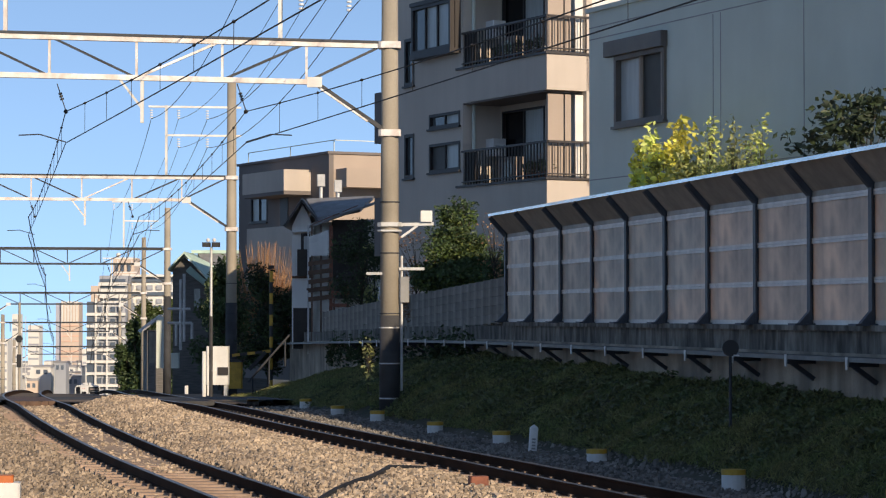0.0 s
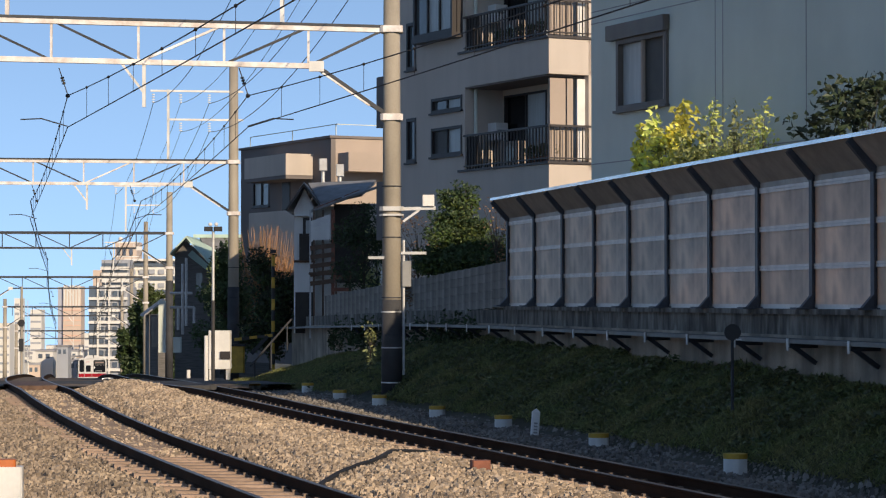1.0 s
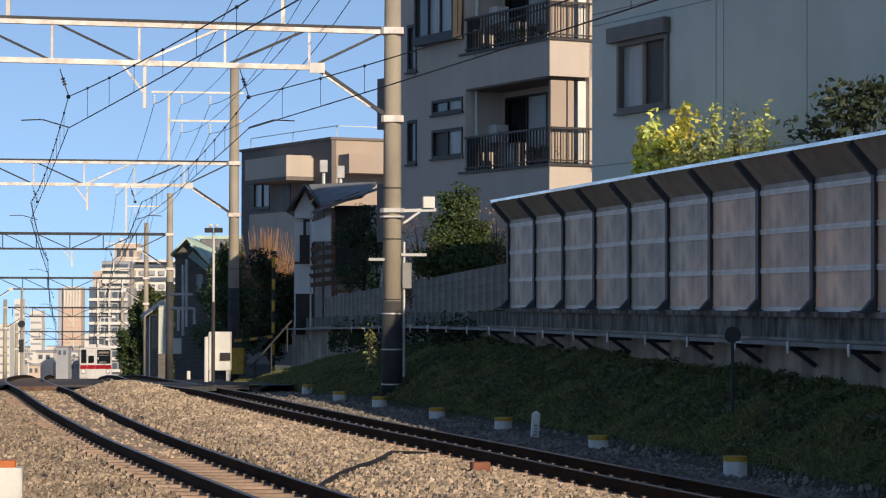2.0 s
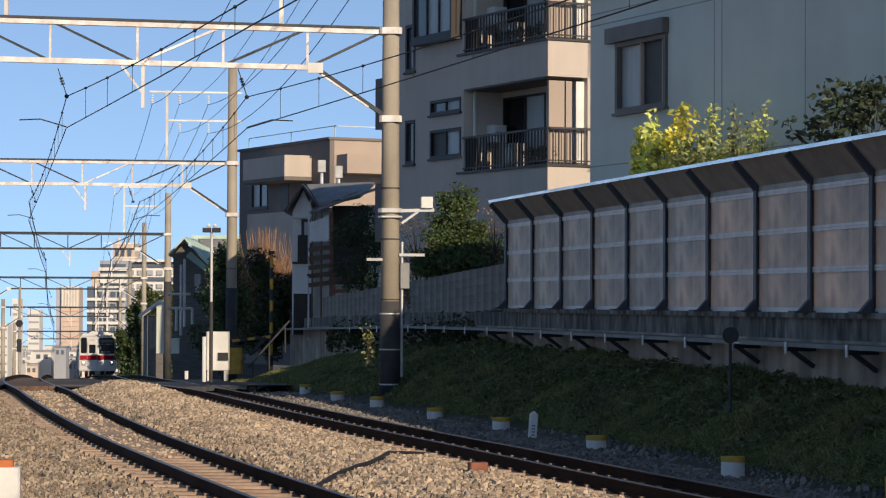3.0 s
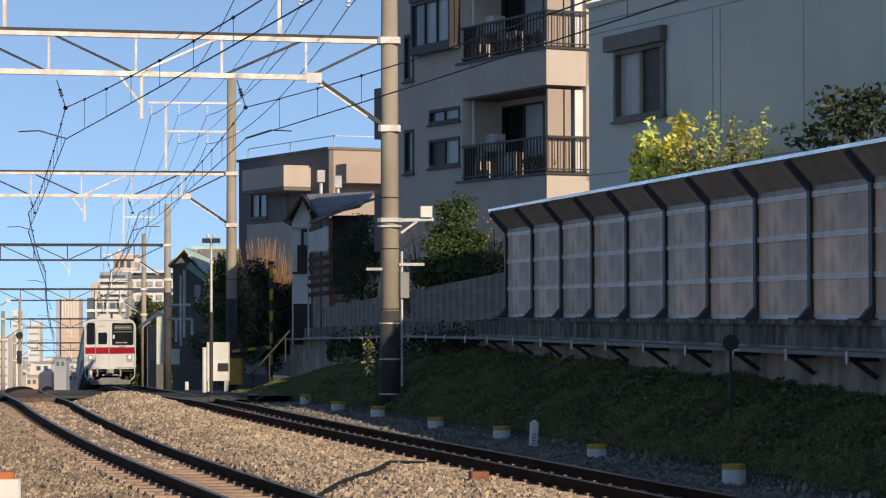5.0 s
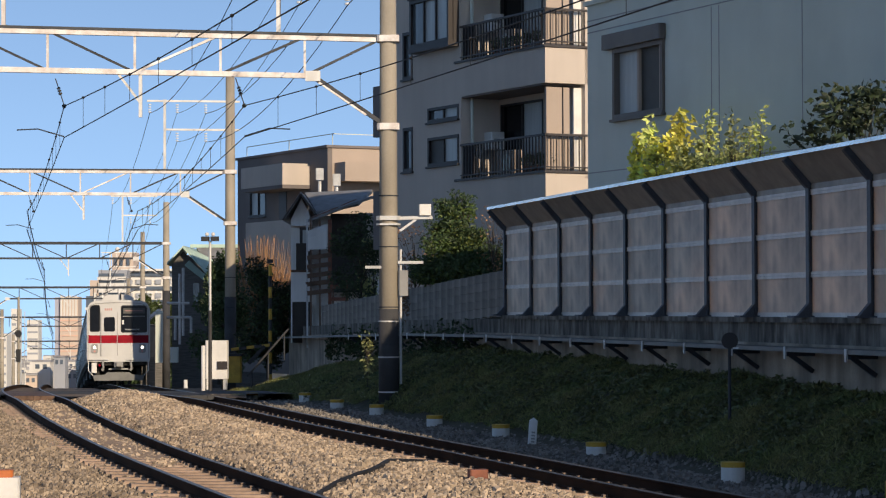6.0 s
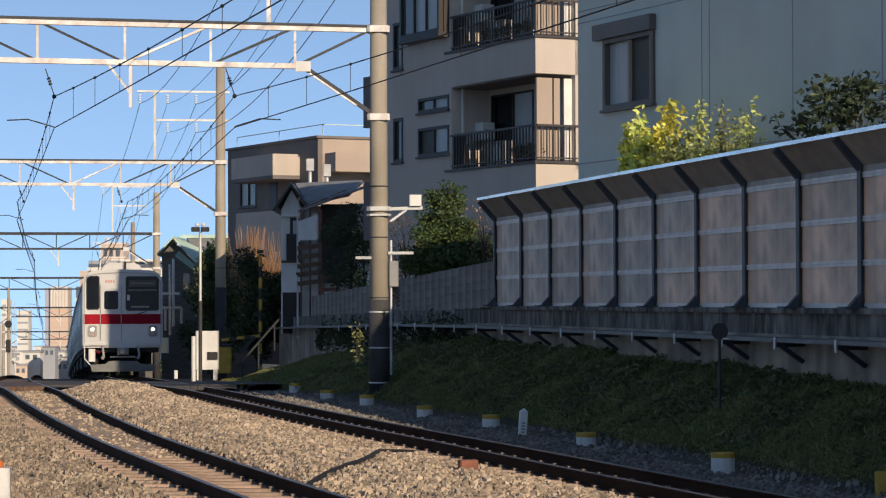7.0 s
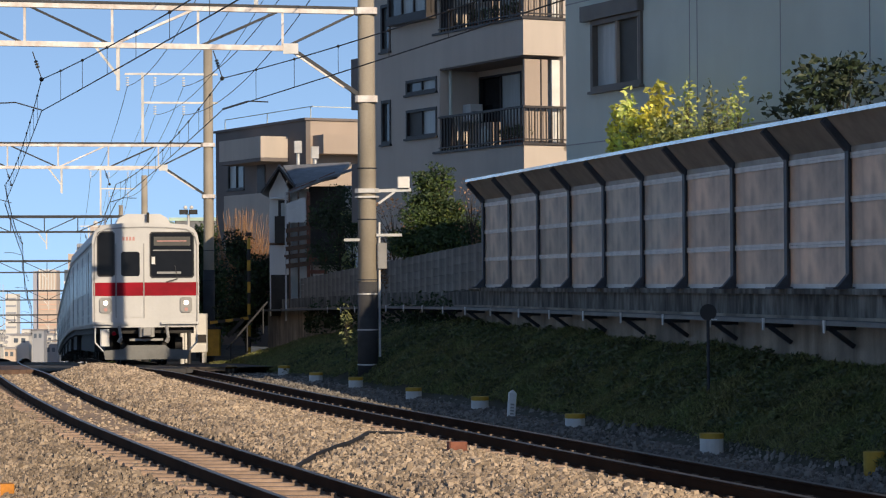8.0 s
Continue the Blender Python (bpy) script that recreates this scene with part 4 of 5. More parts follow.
    for x, mt in ((0.0, "galv"), (0.12, "wood"), (0.42, "wood"), (0.72, "rust"), (0.78, "rust")):
        part("deck_post", Mesh().box(x - 0.028, x + 0.028, -0.04, 0.04, 0.75, 5.0), mt, deck)
    part("deck_sheet", slab(Mesh(), [(0.03, -0.06, 4.62), (0.66, -0.06, 4.85), (0.66, -0.03, 4.1), (0.03, -0.03, 3.95)], 0.01), "white_paint", deck, "pale sheet on the deck railing")
    part("deck_panel", Mesh().box(0.03, 0.66, -0.05, -0.042, 4.0, 4.62), "white_wall", deck, "pale sheet on the deck railing")
    for z in (3.72, 3.42, 3.12, 2.85, 2.55):
        part("deck_board", Mesh().bar((0.0, -0.06, z), (0.78, -0.06, z + 0.1), 0.03, 0.15), "wood", deck)
    for x in (0.2, 0.5):
        part("white_board", Mesh().box(x - 0.07, x + 0.07, 0.3, 0.34, 2.2, 2.75), "white_paint", deck)
    part("deck_floor", Mesh().box(-0.05, 0.85, -0.1, 1.5, 2.85, 2.93), "wood", deck)
    rail = thing("wooden_rack", "low reddish wooden rack by the block wall", "rack", pose(-3.62, 80.5, 0))
    for z in (1.9, 2.3, 2.7):
        part("rack_board", Mesh().box(0, 0.55, 0, 0.05, z, z + 0.12), "rust", rail)
    for x in (0.05, 0.5):
        part("rack_post", Mesh().box(x - 0.03, x + 0.03, 0.05, 0.1, 0.9, 3.0), "wood", rail)
    shed = thing("cream_house", "cream sunlit house wall behind the deck", "house", pose(-2.75, 86.5, 0))
    part("wall", Mesh().box(0, 2.5, 0, 3, 0.9, 5.25), "white_wall", shed)
    part("roof", Mesh().box(-0.2, 2.7, -0.3, 3.2, 5.25, 5.4), "tile_roof", shed)
    for i, x in enumerate((568, 598)):
        X = (x - 784) / 50.0
        f = thing("chimney_flue", "silver metal flue with a square cowl", "chimney", pose(X, 87.0, 5.6), "flues over the old house")
        part("pipe", Mesh().tube((0, 0, 0), (0, 0, 1.15), 0.06), "galv", f)
        part("cowl", Mesh().box(-0.14, 0.14, -0.14, 0.14, 1.0 - 0.2 * i, 1.42 - 0.2 * i, 0.03), "galv", f)


def build_green_house():
    ob = thing("green_roof_house", "dark timber house with pale green metal gable roof", "house", pose(-12.85, 116, 0, 0, 0, 4))
    w = Mesh()
    w.add([(0.1, 0, -1.9), (1.75, 0, -1.9), (1.75, 0, 3.7), (0.65, 0, 4.8), (0.1, 0, 4.2), (0.1, 7, -1.9), (1.75, 7, -1.9), (1.75, 7, 3.7), (0.65, 7, 4.8), (0.1, 7, 4.2)], [(0, 1, 2, 3, 4), (9, 8, 7, 6, 5), (0, 4, 9, 5), (1, 6, 7, 2)])
    part("gable_wall", w, "dark_board", ob)
    part("wall", Mesh().box(1.75, 4.6, 0.4, 7, -1.9, 3.7), "dark_board", ob)
    r = Mesh()
    slab(r, [(-0.1, -0.6, 4.25), (0.65, -0.6, 5.05), (0.65, 7.5, 5.05), (-0.1, 7.5, 4.25)], 0.1)
    slab(r, [(0.65, -0.6, 5.05), (1.85, -0.6, 3.7), (2.3, 1.5, 4.3), (1.2, 7.5, 5.05)], 0.12)
    part("roof", r, "green_roof", ob, "pale green metal roof")
    part("main_roof", slab(Mesh(), [(1.2, 2.2, 5.05), (4.9, 2.2, 5.05), (4.9, -0.3, 3.6), (2.0, -0.3, 3.6)], 0.12), "tile_roof", ob, "grey main roof")
    part("ridge", Mesh().bar((0.9, 2.2, 5.1), (4.9, 2.2, 5.1), 0.3, 0.16), "green_roof", ob)
    part("porch_roof", slab(Mesh(), [(0.75, -1.0, 4.15), (0.95, -1.0, 4.35), (1.95, -1.0, 3.45), (1.85, -1.0, 3.3)], 0.06), "green_roof", ob)
    part("window", Mesh().box(1.1, 1.4, -0.03, 0, 2.4, 3.3), "glass", ob)
    s = thing("small_house", "small dark-roofed house with a pale wall by the track", "house", pose(-16.6, 138, 0, 0, 0, 9))
    part("wall", Mesh().box(0, 1.3, 0, 6, -2.9, 1.2), "dark_board", s)
    part("shutter", Mesh().box(0.12, 0.5, -0.05, 0, -0.6, 1.1), "block", s)
    part("roof", Mesh().add([(-0.3, -0.4, 1.2), (0.9, -0.4, 2.1), (0.9, 6, 2.1), (-0.3, 6, 1.2), (-0.3, -0.4, 1.1), (0.9, -0.4, 2.0), (0.9, 6, 2.0), (-0.3, 6, 1.1)], [(0, 1, 2, 3), (7, 6, 5, 4), (0, 4, 5, 1), (3, 2, 6, 7), (0, 3, 7, 4), (1, 5, 6, 2)]), "tile_roof", s)


# ---- the distance ----
def build_city():
    rng = random.Random(5)
    S = 400.0
    def block(parent, name, px0, px1, py0, py1, y, deep, material, label=""):
        """A block of the skyline between pixel columns and rows, fitted to the camera's view, at distance y."""
        q = y / 4350.0
        return part(name, Mesh().box((px0 - 784) * q, (px1 - 784) * q, y, y + deep, 2 + (560 - py1) * q, 2 + (560 - py0) * q), material, parent, label)

    glassy = thing("glass_flats", "grey mid-rise flats with a dark blue glass corner", "apartment building")
    block(glassy, "wall", 168, 222, 536, 705, S, 12, "far_grey")
    block(glassy, "glass_corner", 154, 168, 534, 705, S - 0.3, 10, "far_glass", "dark blue glass corner")
    for r in range(7):
        py = 543 + 21 * r
        block(glassy, "floor_band", 153, 222, py + 11, py + 16, S - 0.7, 1, "far_white")
        for c in range(4):
            block(glassy, "window", 172 + 12 * c, 180 + 12 * c, py, py + 9, S - 0.35, 0.5, "far_glass")
    for px in (168, 188, 210):
        block(glassy, "pilaster", px, px + 3, 528, 700, S - 0.8, 1, "far_white")
    tall = thing("terraced_flats", "pale stepped flats with dark balcony bands", "apartment building")
    block(tall, "wall", 176, 226, 488, 705, S + 16, 10, "far_grey")
    block(tall, "stair_tower", 161, 176, 506, 705, S + 15, 8, "far_tan", "tan stair tower")
    for r in range(4):
        block(tall, "balcony", 174, 224, 500 + 11 * r, 506 + 11 * r, S + 15, 1, "far_white")
        # dark boxes stand in for the shade inside these balconies
        block(tall, "balcony_shade", 177, 222, 494 + 11 * r, 499 + 11 * r, S + 15.6, 0.6, "far_glass")
    blk = thing("white_block", "white block of flats, balcony shade built as dark strips", "apartment building")
    block(blk, "wall", 218, 312, 490, 705, S + 22, 10, "far_white")
    block(blk, "penthouse", 200, 238, 456, 492, S + 21, 8, "far_tan", "cream rooftop block")
    for px in (204, 214, 226):
        block(blk, "window", px, px + 5, 466, 480, S + 20.6, 0.5, "far_glass")
    part("tank", Mesh().ball(((207 - 784) * (S + 22) / 4350, S + 24, 2 + 109 * (S + 22) / 4350), 0.42), "far_white", blk)
    part("mast", Mesh().tube(((224 - 784) * (S + 22) / 4350, S + 24, 10), ((224 - 784) * (S + 22) / 4350, S + 24, 2 + 122 * (S + 22) / 4350), 0.12), "far_grey", blk)
    block(blk, "roof_slab", 216, 314, 486, 490, S + 20.5, 11, "far_white")
    for r in range(4):
        # balcony shade drawn as a long dark strip per floor
        block(blk, "balcony_shade", 224, 310, 493 + 24 * r, 499 + 24 * r, S + 21.5, 1, "far_glass")
        for c in range(5):
            block(blk, "window", 226 + 17 * c, 236 + 17 * c, 505 + 24 * r, 513 + 24 * r, S + 21.6, 1, "far_grey")
    far = 1500.0
    high = thing("distant_tower", "cream and pink high-rise tower, haze put into its colours", "tower")
    block(high, "wall", 108, 140, 535, 720, far, 16, "far_tan")
    # greyer colour carries the shade on the tower's left face
    block(high, "shaded_face", 99, 108, 536, 720, far + 2, 14, "far_shade", "corner with its shade put into the grey")
    for i in range(6):
        block(high, "rib", 109 + 5.2 * i, 111.6 + 5.2 * i, 533, 572, far - 0.5, 1, "far_white")
    for i in range(9):
        block(high, "floor_band", 108, 140, 576 + 9 * i, 578 + 9 * i, far - 0.4, 1, "far_pink")
    for i in range(280):
        y = rng.uniform(760, 1600)
        q = y / 4350
        x = (rng.uniform(-40, 235) - 784) * q
        if abs(x - left_x(y) - 2) < 9 and y < 500:
            x += -24 if x < left_x(y) + 2 else 24
        w = rng.uniform(4, 8)
        top = 2.0 + (560 - rng.choice((642, 650, 655, 660, 664, 667, 670, 674))) * q
        h = thing("distant_house", "small pale house far down the line", "house", pose(x, y, 0, 0, 0, rng.uniform(-8, 18)), "houses in the distance")
        part("wall", Mesh().box(0, w * 0.7, 0, w, -75, top), rng.choice(("far_white", "far_grey", "far_white", "far_tan", "far_white")), h)
        part("roof", Mesh().prism([(-0.3, -0.3), (w * 0.7 + 0.3, -0.3), (w * 0.7 + 0.3, w), (-0.3, w)], top, top + rng.uniform(0.3, 0.9)), "far_roof", h)
        for j in range(2):
            part("window", Mesh().box(w * (0.1 + 0.3 * j), w * (0.27 + 0.3 * j), -0.08, 0, top - 2.2, top - 0.8), "far_glass", h)
    for px, pt, w, y in ((50, 576, 20, 900), (22, 556, 10, 700), (-6, 600, 20, 750), (78, 640, 14, 950), (146, 618, 9, 800)):
        q = y / 4350
        h = thing("distant_block", "pale mid-rise block far down the line", "apartment building", pose((px - 784) * q, y, 0), "blocks in the distance")
        part("wall", Mesh().box(0, w * q, 0, 8, -60, 2 + (560 - pt) * q), "far_white", h)
        for j in range(6):
            z = 2 + (560 - pt) * q - 1.5 - 2.6 * j
            part("window_band", Mesh().box(0.2, w * q - 0.2, -0.06, 0, z - 0.7, z), "far_grey", h)


build_wall()
build_barrier()
build_apartments()
build_grey_house()
build_brown_block()
build_white_house()
build_green_house()
build_city()


# ---- overhead line ----
PORTALS = [(8.5, 3.2, 0.0, 11.5), (53.0, -1.15, 0.35, 11.5), (90.6, -7.8, -0.9, 10.65), (136.0, -15.25, -2.4, 8.0), (184.0, -22.4, -4.3, 7.9), (229.0, -29.2, -6.6, 5.0), (274.0, -36.0, -9.0, 3.0)]
TOP, BOTTOM = 7.85, 7.02      # chords of the portal above the rails


def portal_frame(i):
    y, x, base, top = PORTALS[i]
    h = heading(y)
    across = Vector((-math.cos(h), math.sin(h), 0))
    return Vector((x, y, 0)), across, rail_z(y)


def build_portal(i):
    y, x, base, top = PORTALS[i]
    p, ac, zr = portal_frame(i)
    ob = thing("catenary_portal", "concrete poles with a white steel lattice beam over the tracks", "overhead line portal", group="portals over the tracks")
    span = 11.6
    pale = "steel" if i < 3 else "dark_iron"
    for j in (0, 1):
        q = p + ac * span * j
        b = base if j == 0 else zr - 0.4
        shaft = part("pole", Mesh().tube((q.x, q.y, b - 0.4), (q.x, q.y, top if j == 0 else zr + 8.6), 0.215, 0.165, 18), "pole", ob, "round grey-brown concrete pole", smooth=True)
        # black tubes put the shade on these pole feet into the colour
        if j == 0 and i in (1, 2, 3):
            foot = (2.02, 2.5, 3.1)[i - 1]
            part("foot_shade", Mesh().tube((q.x, q.y, b - 0.4), (q.x, q.y, foot), 0.222, 0.214, 18), "pole_dark", shaft, "black sleeve standing in for shade on the pole foot", smooth=True)
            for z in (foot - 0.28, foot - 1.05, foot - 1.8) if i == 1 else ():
                part("foot_strap", Mesh().tube((q.x, q.y, z), (q.x, q.y, z + 0.03), 0.226, n=16), "galv", shaft)
        for z in (b + 0.9, b + 1.7, b + 3.0, b + 4.1):
            part("band", Mesh().tube((q.x, q.y, z), (q.x, q.y, z + 0.022), 0.219, n=14), "dark_iron", shaft)
        for z in (zr + TOP, zr + 5.95):
            part("clamp", Mesh().box(q.x - 0.24, q.x + 0.24, q.y - 0.23, q.y + 0.23, z - 0.07, z + 0.07, 0.06), "steel", ob)
    up = lambda s, z: p + ac * s + Vector((0, 0, zr + z))
    dark = lambda a, b, w, h2: part("chord", Mesh().bar(a, b, w, h2), pale, ob)
    dark(up(0.0, TOP - 0.02), up(span, TOP - 0.02), 0.12, 0.10)
    dark(up(1.65, BOTTOM), up(span - 1.65, BOTTOM), 0.12, 0.11)
    part("chord_flange", Mesh().bar(up(0.0, TOP + 0.06), up(span, TOP + 0.06), 0.16, 0.055), "dark_iron", ob)
    for s, t in ((1.65, 0.1), (span - 1.65, span - 0.1)):
        part("strut", Mesh().bar(up(s, BOTTOM), up(t, 6.0), 0.07, 0.09), "dark_iron", ob)
        # pale bar puts the light on the strut's lower edge into colour
        part("strut_lit_edge", Mesh().bar(up(s, BOTTOM) + Vector((0, -0.04, -0.06)), up(s + (t - s) * 0.75, BOTTOM + (6.0 - BOTTOM) * 0.75) + Vector((0, -0.04, -0.06)), 0.03, 0.04), "steel", ob)
        part("joint_plate", Mesh().box(-0.16, 0.16, -0.03, 0.03, -0.12, 0.10, m=Matrix.Translation(up(s, BOTTOM) + Vector((0, -0.07, 0)))), "white_paint", ob)
    step = 1.82
    n = int((span - 1.9) / step)
    for k in range(n + 1):
        s = 1.83 + step * k
        part("upright", Mesh().bar(up(s, BOTTOM), up(s, TOP), 0.05, 0.05, (0, 1, 0)), pale, ob)
        if k < n:
            a, b = (TOP, BOTTOM) if k < 2 else (BOTTOM, TOP)
            part("diagonal", Mesh().bar(up(s, a), up(s + step, b), 0.05, 0.06, (0, 1, 0)), pale if k % 3 == 1 else "dark_iron", ob)
    part("diagonal", Mesh().bar(up(0.15, TOP), up(1.83, BOTTOM), 0.05, 0.06, (0, 1, 0)), "dark_iron", ob)
    # drop bracket between the tracks
    s = 5.35
    part("drop_post", Mesh().bar(up(s, BOTTOM), up(s, BOTTOM - 0.95), 0.07, 0.07, (0, 1, 0)), "white_paint", ob)
    part("drop_brace", Mesh().bar(up(s + 0.5, BOTTOM), up(s, BOTTOM - 0.65), 0.05, 0.05, (0, 1, 0)), "white_paint", ob)
    # registration arms and hangers
    for track, sign in ((left_x, 1), (right_x, -1)):
        c = Vector((track(y) + 0.12 * sign + 0.13, y, zr))
        part("hanger", Mesh().tube(c + Vector((-0.19, 0, BOTTOM)), c + Vector((0, 0, 6.44)), 0.011), "wire", ob)
        for k in range(3):
            e = c + Vector((-0.19 * (0.4 + 0.1 * k), 0, 6.44 + (BOTTOM - 6.44) * (0.4 + 0.1 * k)))
            part("insulator", Mesh().tube(e, e + Vector((-0.012, 0, 0.035)), 0.04), "wire", ob)
        part("wire_clamp", Mesh().ball(c + Vector((0, 0, 6.42)), 0.05, 8, 5), "wire", ob)
        part("arm", Mesh().tube(c + Vector((0, 0, 5.76)), c + Vector((-0.55 * sign, -0.1, 5.92)), 0.014).tube(c + Vector((-0.55 * sign, -0.1, 5.92)), c + Vector((-1.0 * sign, -0.1, 5.9)), 0.014), "dark_iron", ob)
    # feeder post on the beam
    s = 2.4
    z1 = 10.5 if i > 1 else 10.1
    part("feeder_post", Mesh().bar(up(s, TOP), up(s, z1), 0.09, 0.09, (0, 1, 0)), "white_paint", ob)
    reach = -2.75 if i == 2 else -1.9
    for z, a, b in ((z1 - 0.05, 0.65, reach), (z1 - 1.1, 0.0, reach)):
        part("crossarm", Mesh().bar(up(s + a, z), up(s + b, z), 0.07, 0.07), "white_paint", ob)
        for e in ((0.55, -0.45, -1.5) if a else (-0.45, -1.5)):
            m = Mesh()
            for q in range(4):
                m.tube(up(s + e, z - 0.12 - 0.09 * q), up(s + e, z - 0.16 - 0.09 * q), 0.055, n=8)
            part("insulator", m, "insulator", ob, "white porcelain insulator string")
    if i in (0, 1):
        s = 8.2
        part("signal_frame", Mesh().bar(up(s, TOP), up(s, TOP + 0.75), 0.08, 0.08, (0, 1, 0)).bar(up(s, TOP + 0.75), up(s + 0.8, TOP + 0.75), 0.05, 0.05), "steel", ob)


def wire(m, a, b, sag, r, n=14):
    a, b = Vector(a), Vector(b)
    pts = [a.lerp(b, k / n) - Vector((0, 0, sag * 4 * (k / n) * (1 - k / n))) for k in range(n + 1)]
    m.sweep([(r * math.cos(j * math.tau / 6), r * math.sin(j * math.tau / 6)) for j in range(6)], pts)
    return pts


def build_wires():
    for track, sign in ((left_x, 1), (right_x, -1)):
        ob = thing("overhead_wire", "dark contact wire hung from its carrying wire", "overhead wire", group="wires over the tracks")
        for i in range(len(PORTALS) - 1):
            c, ms = Mesh(), Mesh()
            y0, y1 = PORTALS[i][0], PORTALS[i + 1][0]
            a = Vector((track(y0) + 0.13 + 0.12 * sign * (1 if i % 2 else -1), y0, rail_z(y0)))
            b = Vector((track(y1) + 0.13 + 0.12 * sign * (-1 if i % 2 else 1), y1, rail_z(y1)))
            r = 0.011 if i < 2 else 0.018
            top = wire(ms, a + Vector((0, 0, 6.42)), b + Vector((0, 0, 6.42)), 0.35, r)
            bot = wire(c, a + Vector((0, 0, 5.74)), b + Vector((0, 0, 5.74)), 0.05, r)
            for p, q in list(zip(top, bot))[1:-1]:
                part("dropper", Mesh().tube(p, q, 0.005, n=4).ball(p, 0.03, 6, 4), "wire", ob)
            part("contact_wire", c, "wire", ob)
            part("carrier_wire", ms, "wire", ob)
    for k, (s, up) in enumerate(((0.55, 0), (-0.45, 0), (-1.5, 0), (-0.45, 1.05), (-1.5, 1.05))):
        ob = thing("feeder_wire", "thin dark feeder wire along the line", "wire", group="feeder wires")
        for i in range(len(PORTALS) - 1):
            ends = []
            for j in (i, i + 1):
                p, ac, zr = portal_frame(j)
                ends.append(p + ac * (2.4 + s) + Vector((0, 0, zr + (10.5 if j > 1 else 10.1) - 0.5 - up)))
            m = Mesh()
            wire(m, ends[0], ends[1], 0.7, 0.008 if k % 2 else 0.011)
            part("wire_span", m, "wire", ob)


# ---- trackside things ----
def build_trackside():
    for k, y in enumerate((27.55, 31.3, 37.2, 42.6, 46.8, 51.7, 55.3, 61.0, 64.7)):
        x = (5.07, 3.73, 2.32, 1.01, -0.15, -1.38, -2.37, -3.4, -5.0)[k]
        x -= 0.04 if k == 1 else 0.0
        g = ground_z(x, y) + (-0.05 if k == 0 else 0.04 if k == 1 else 0.0)
        ob = thing("marker_post", "short white round trackside marker with yellow top", "marker post", pose(x, y, g), "white markers along the track")
        z = 0.15 + (0.02 if k % 2 else 0)
        part("barrel", Mesh().tube((0, 0, -0.25), (0, 0, z), 0.12 if k == 0 else 0.152, n=18), "yellow" if k == 0 else "white_paint", ob, smooth=False)
        part("top_band", Mesh().tube((0, 0, z), (0, 0, z + 0.065), 0.123 if k == 0 else 0.156, n=18), "yellow", ob, "yellow painted band")
    x, y = 1.46, 40.2
    ob = thing("kilometre_post", "small leaning white concrete post", "post", pose(x, y, ground_z(x, y), 0, 4, 8))
    part("shaft", Mesh().box(-0.065, 0.065, -0.05, 0.05, -0.1, 0.40, 0.012), "white_paint", ob)
    part("tip", Mesh().add([(-0.065, -0.05, 0.40), (0.065, -0.05, 0.40), (0.065, 0.05, 0.40), (-0.065, 0.05, 0.40), (0, 0, 0.46)], [(0, 1, 4), (1, 2, 4), (2, 3, 4), (3, 0, 4)]), "white_paint", ob)
    for z in (0.05, 0.10, 0.15, 0.20):
        part("mark", Mesh().box(-0.03, 0.03, -0.053, -0.051, z, z + 0.03), "train_grey", ob)
    # round dark sign seen from behind, on a thin post
    x, y = 3.97, 34.0
    g = ground_z(x, y)
    ob = thing("round_sign", "dark round sign on a thin rusty post", "sign", pose(x, y, g))
    part("sign_post", Mesh().tube((0, 0, -0.2), (0, 0, 1.56 - g), 0.022), "dark_iron", ob)
    part("disc", Mesh().tube((0, -0.03, 1.56 - g), (0, -0.045, 1.56 - g), 0.115, n=24), "black", ob)
    part("clip_plate", Mesh().box(0.04, 0.12, -0.05, -0.045, 1.45 - g, 1.47 - g), "white_paint", ob)
    # orange box stones by the track
    x, y = 0.42, 29.4
    ob = thing("rust_marker", "weathered rust-orange marker block among the stones", "marker", pose(x, y, ground_z(x, y) - 0.02, 0, 0, 12))
    part("block", Mesh().box(-0.11, 0.11, -0.09, 0.09, 0, 0.17, 0.015), "rust", ob)
    x, y = -4.35, 24.0
    ob = thing("white_marker_block", "white post with an orange top at the track edge", "marker", pose(-4.31, 24.2, -0.35, 0, 0, 6))
    part("post_body", Mesh().box(-0.16, 0.16, -0.12, 0.12, 0, 0.72, 0.02), "white_paint", ob)
    part("cap", Mesh().box(-0.09, 0.09, -0.09, 0.09, 0.72, 0.79, 0.02), "orange", ob, "orange cap")
    ob = thing("orange_marker", "weathered orange marker block among the stones", "marker", pose(-4.66, 27.5, ground_z(-4.66, 27.5) - 0.05, 0, 0, 10))
    part("block", Mesh().box(-0.15, 0.11, -0.1, 0.1, 0, 0.19, 0.015), "amber", ob)
    # bracket with white box on the first pole
    ob = thing("signal_box_bracket", "white box on a galvanised arm clamped to the pole", "equipment box", pose(-1.15, 53.0, 0))
    part("ring", Mesh().box(-0.26, 0.26, -0.25, 0.25, 3.93, 4.02, 0.08).box(-0.26, 0.26, -0.25, 0.25, 3.82, 3.86, 0.08), "galv", ob)
    part("arm", Mesh().bar((0.2, -0.1, 3.97), (0.95, -0.1, 3.99), 0.08, 0.07).bar((0.25, -0.1, 3.7), (0.6, -0.1, 3.95), 0.05, 0.05), "galv", ob)
    part("box", Mesh().box(0.66, 0.92, -0.22, 0.02, 4.03, 4.27, 0.02), "white_paint", ob)
    ob = thing("cable_box", "grey cable box and conduit on the pole", "equipment box", pose(-1.15, 53.0, 0))
    part("box", Mesh().box(0.22, 0.42, -0.15, 0.15, 2.3, 2.85, 0.02), "train_grey", ob)
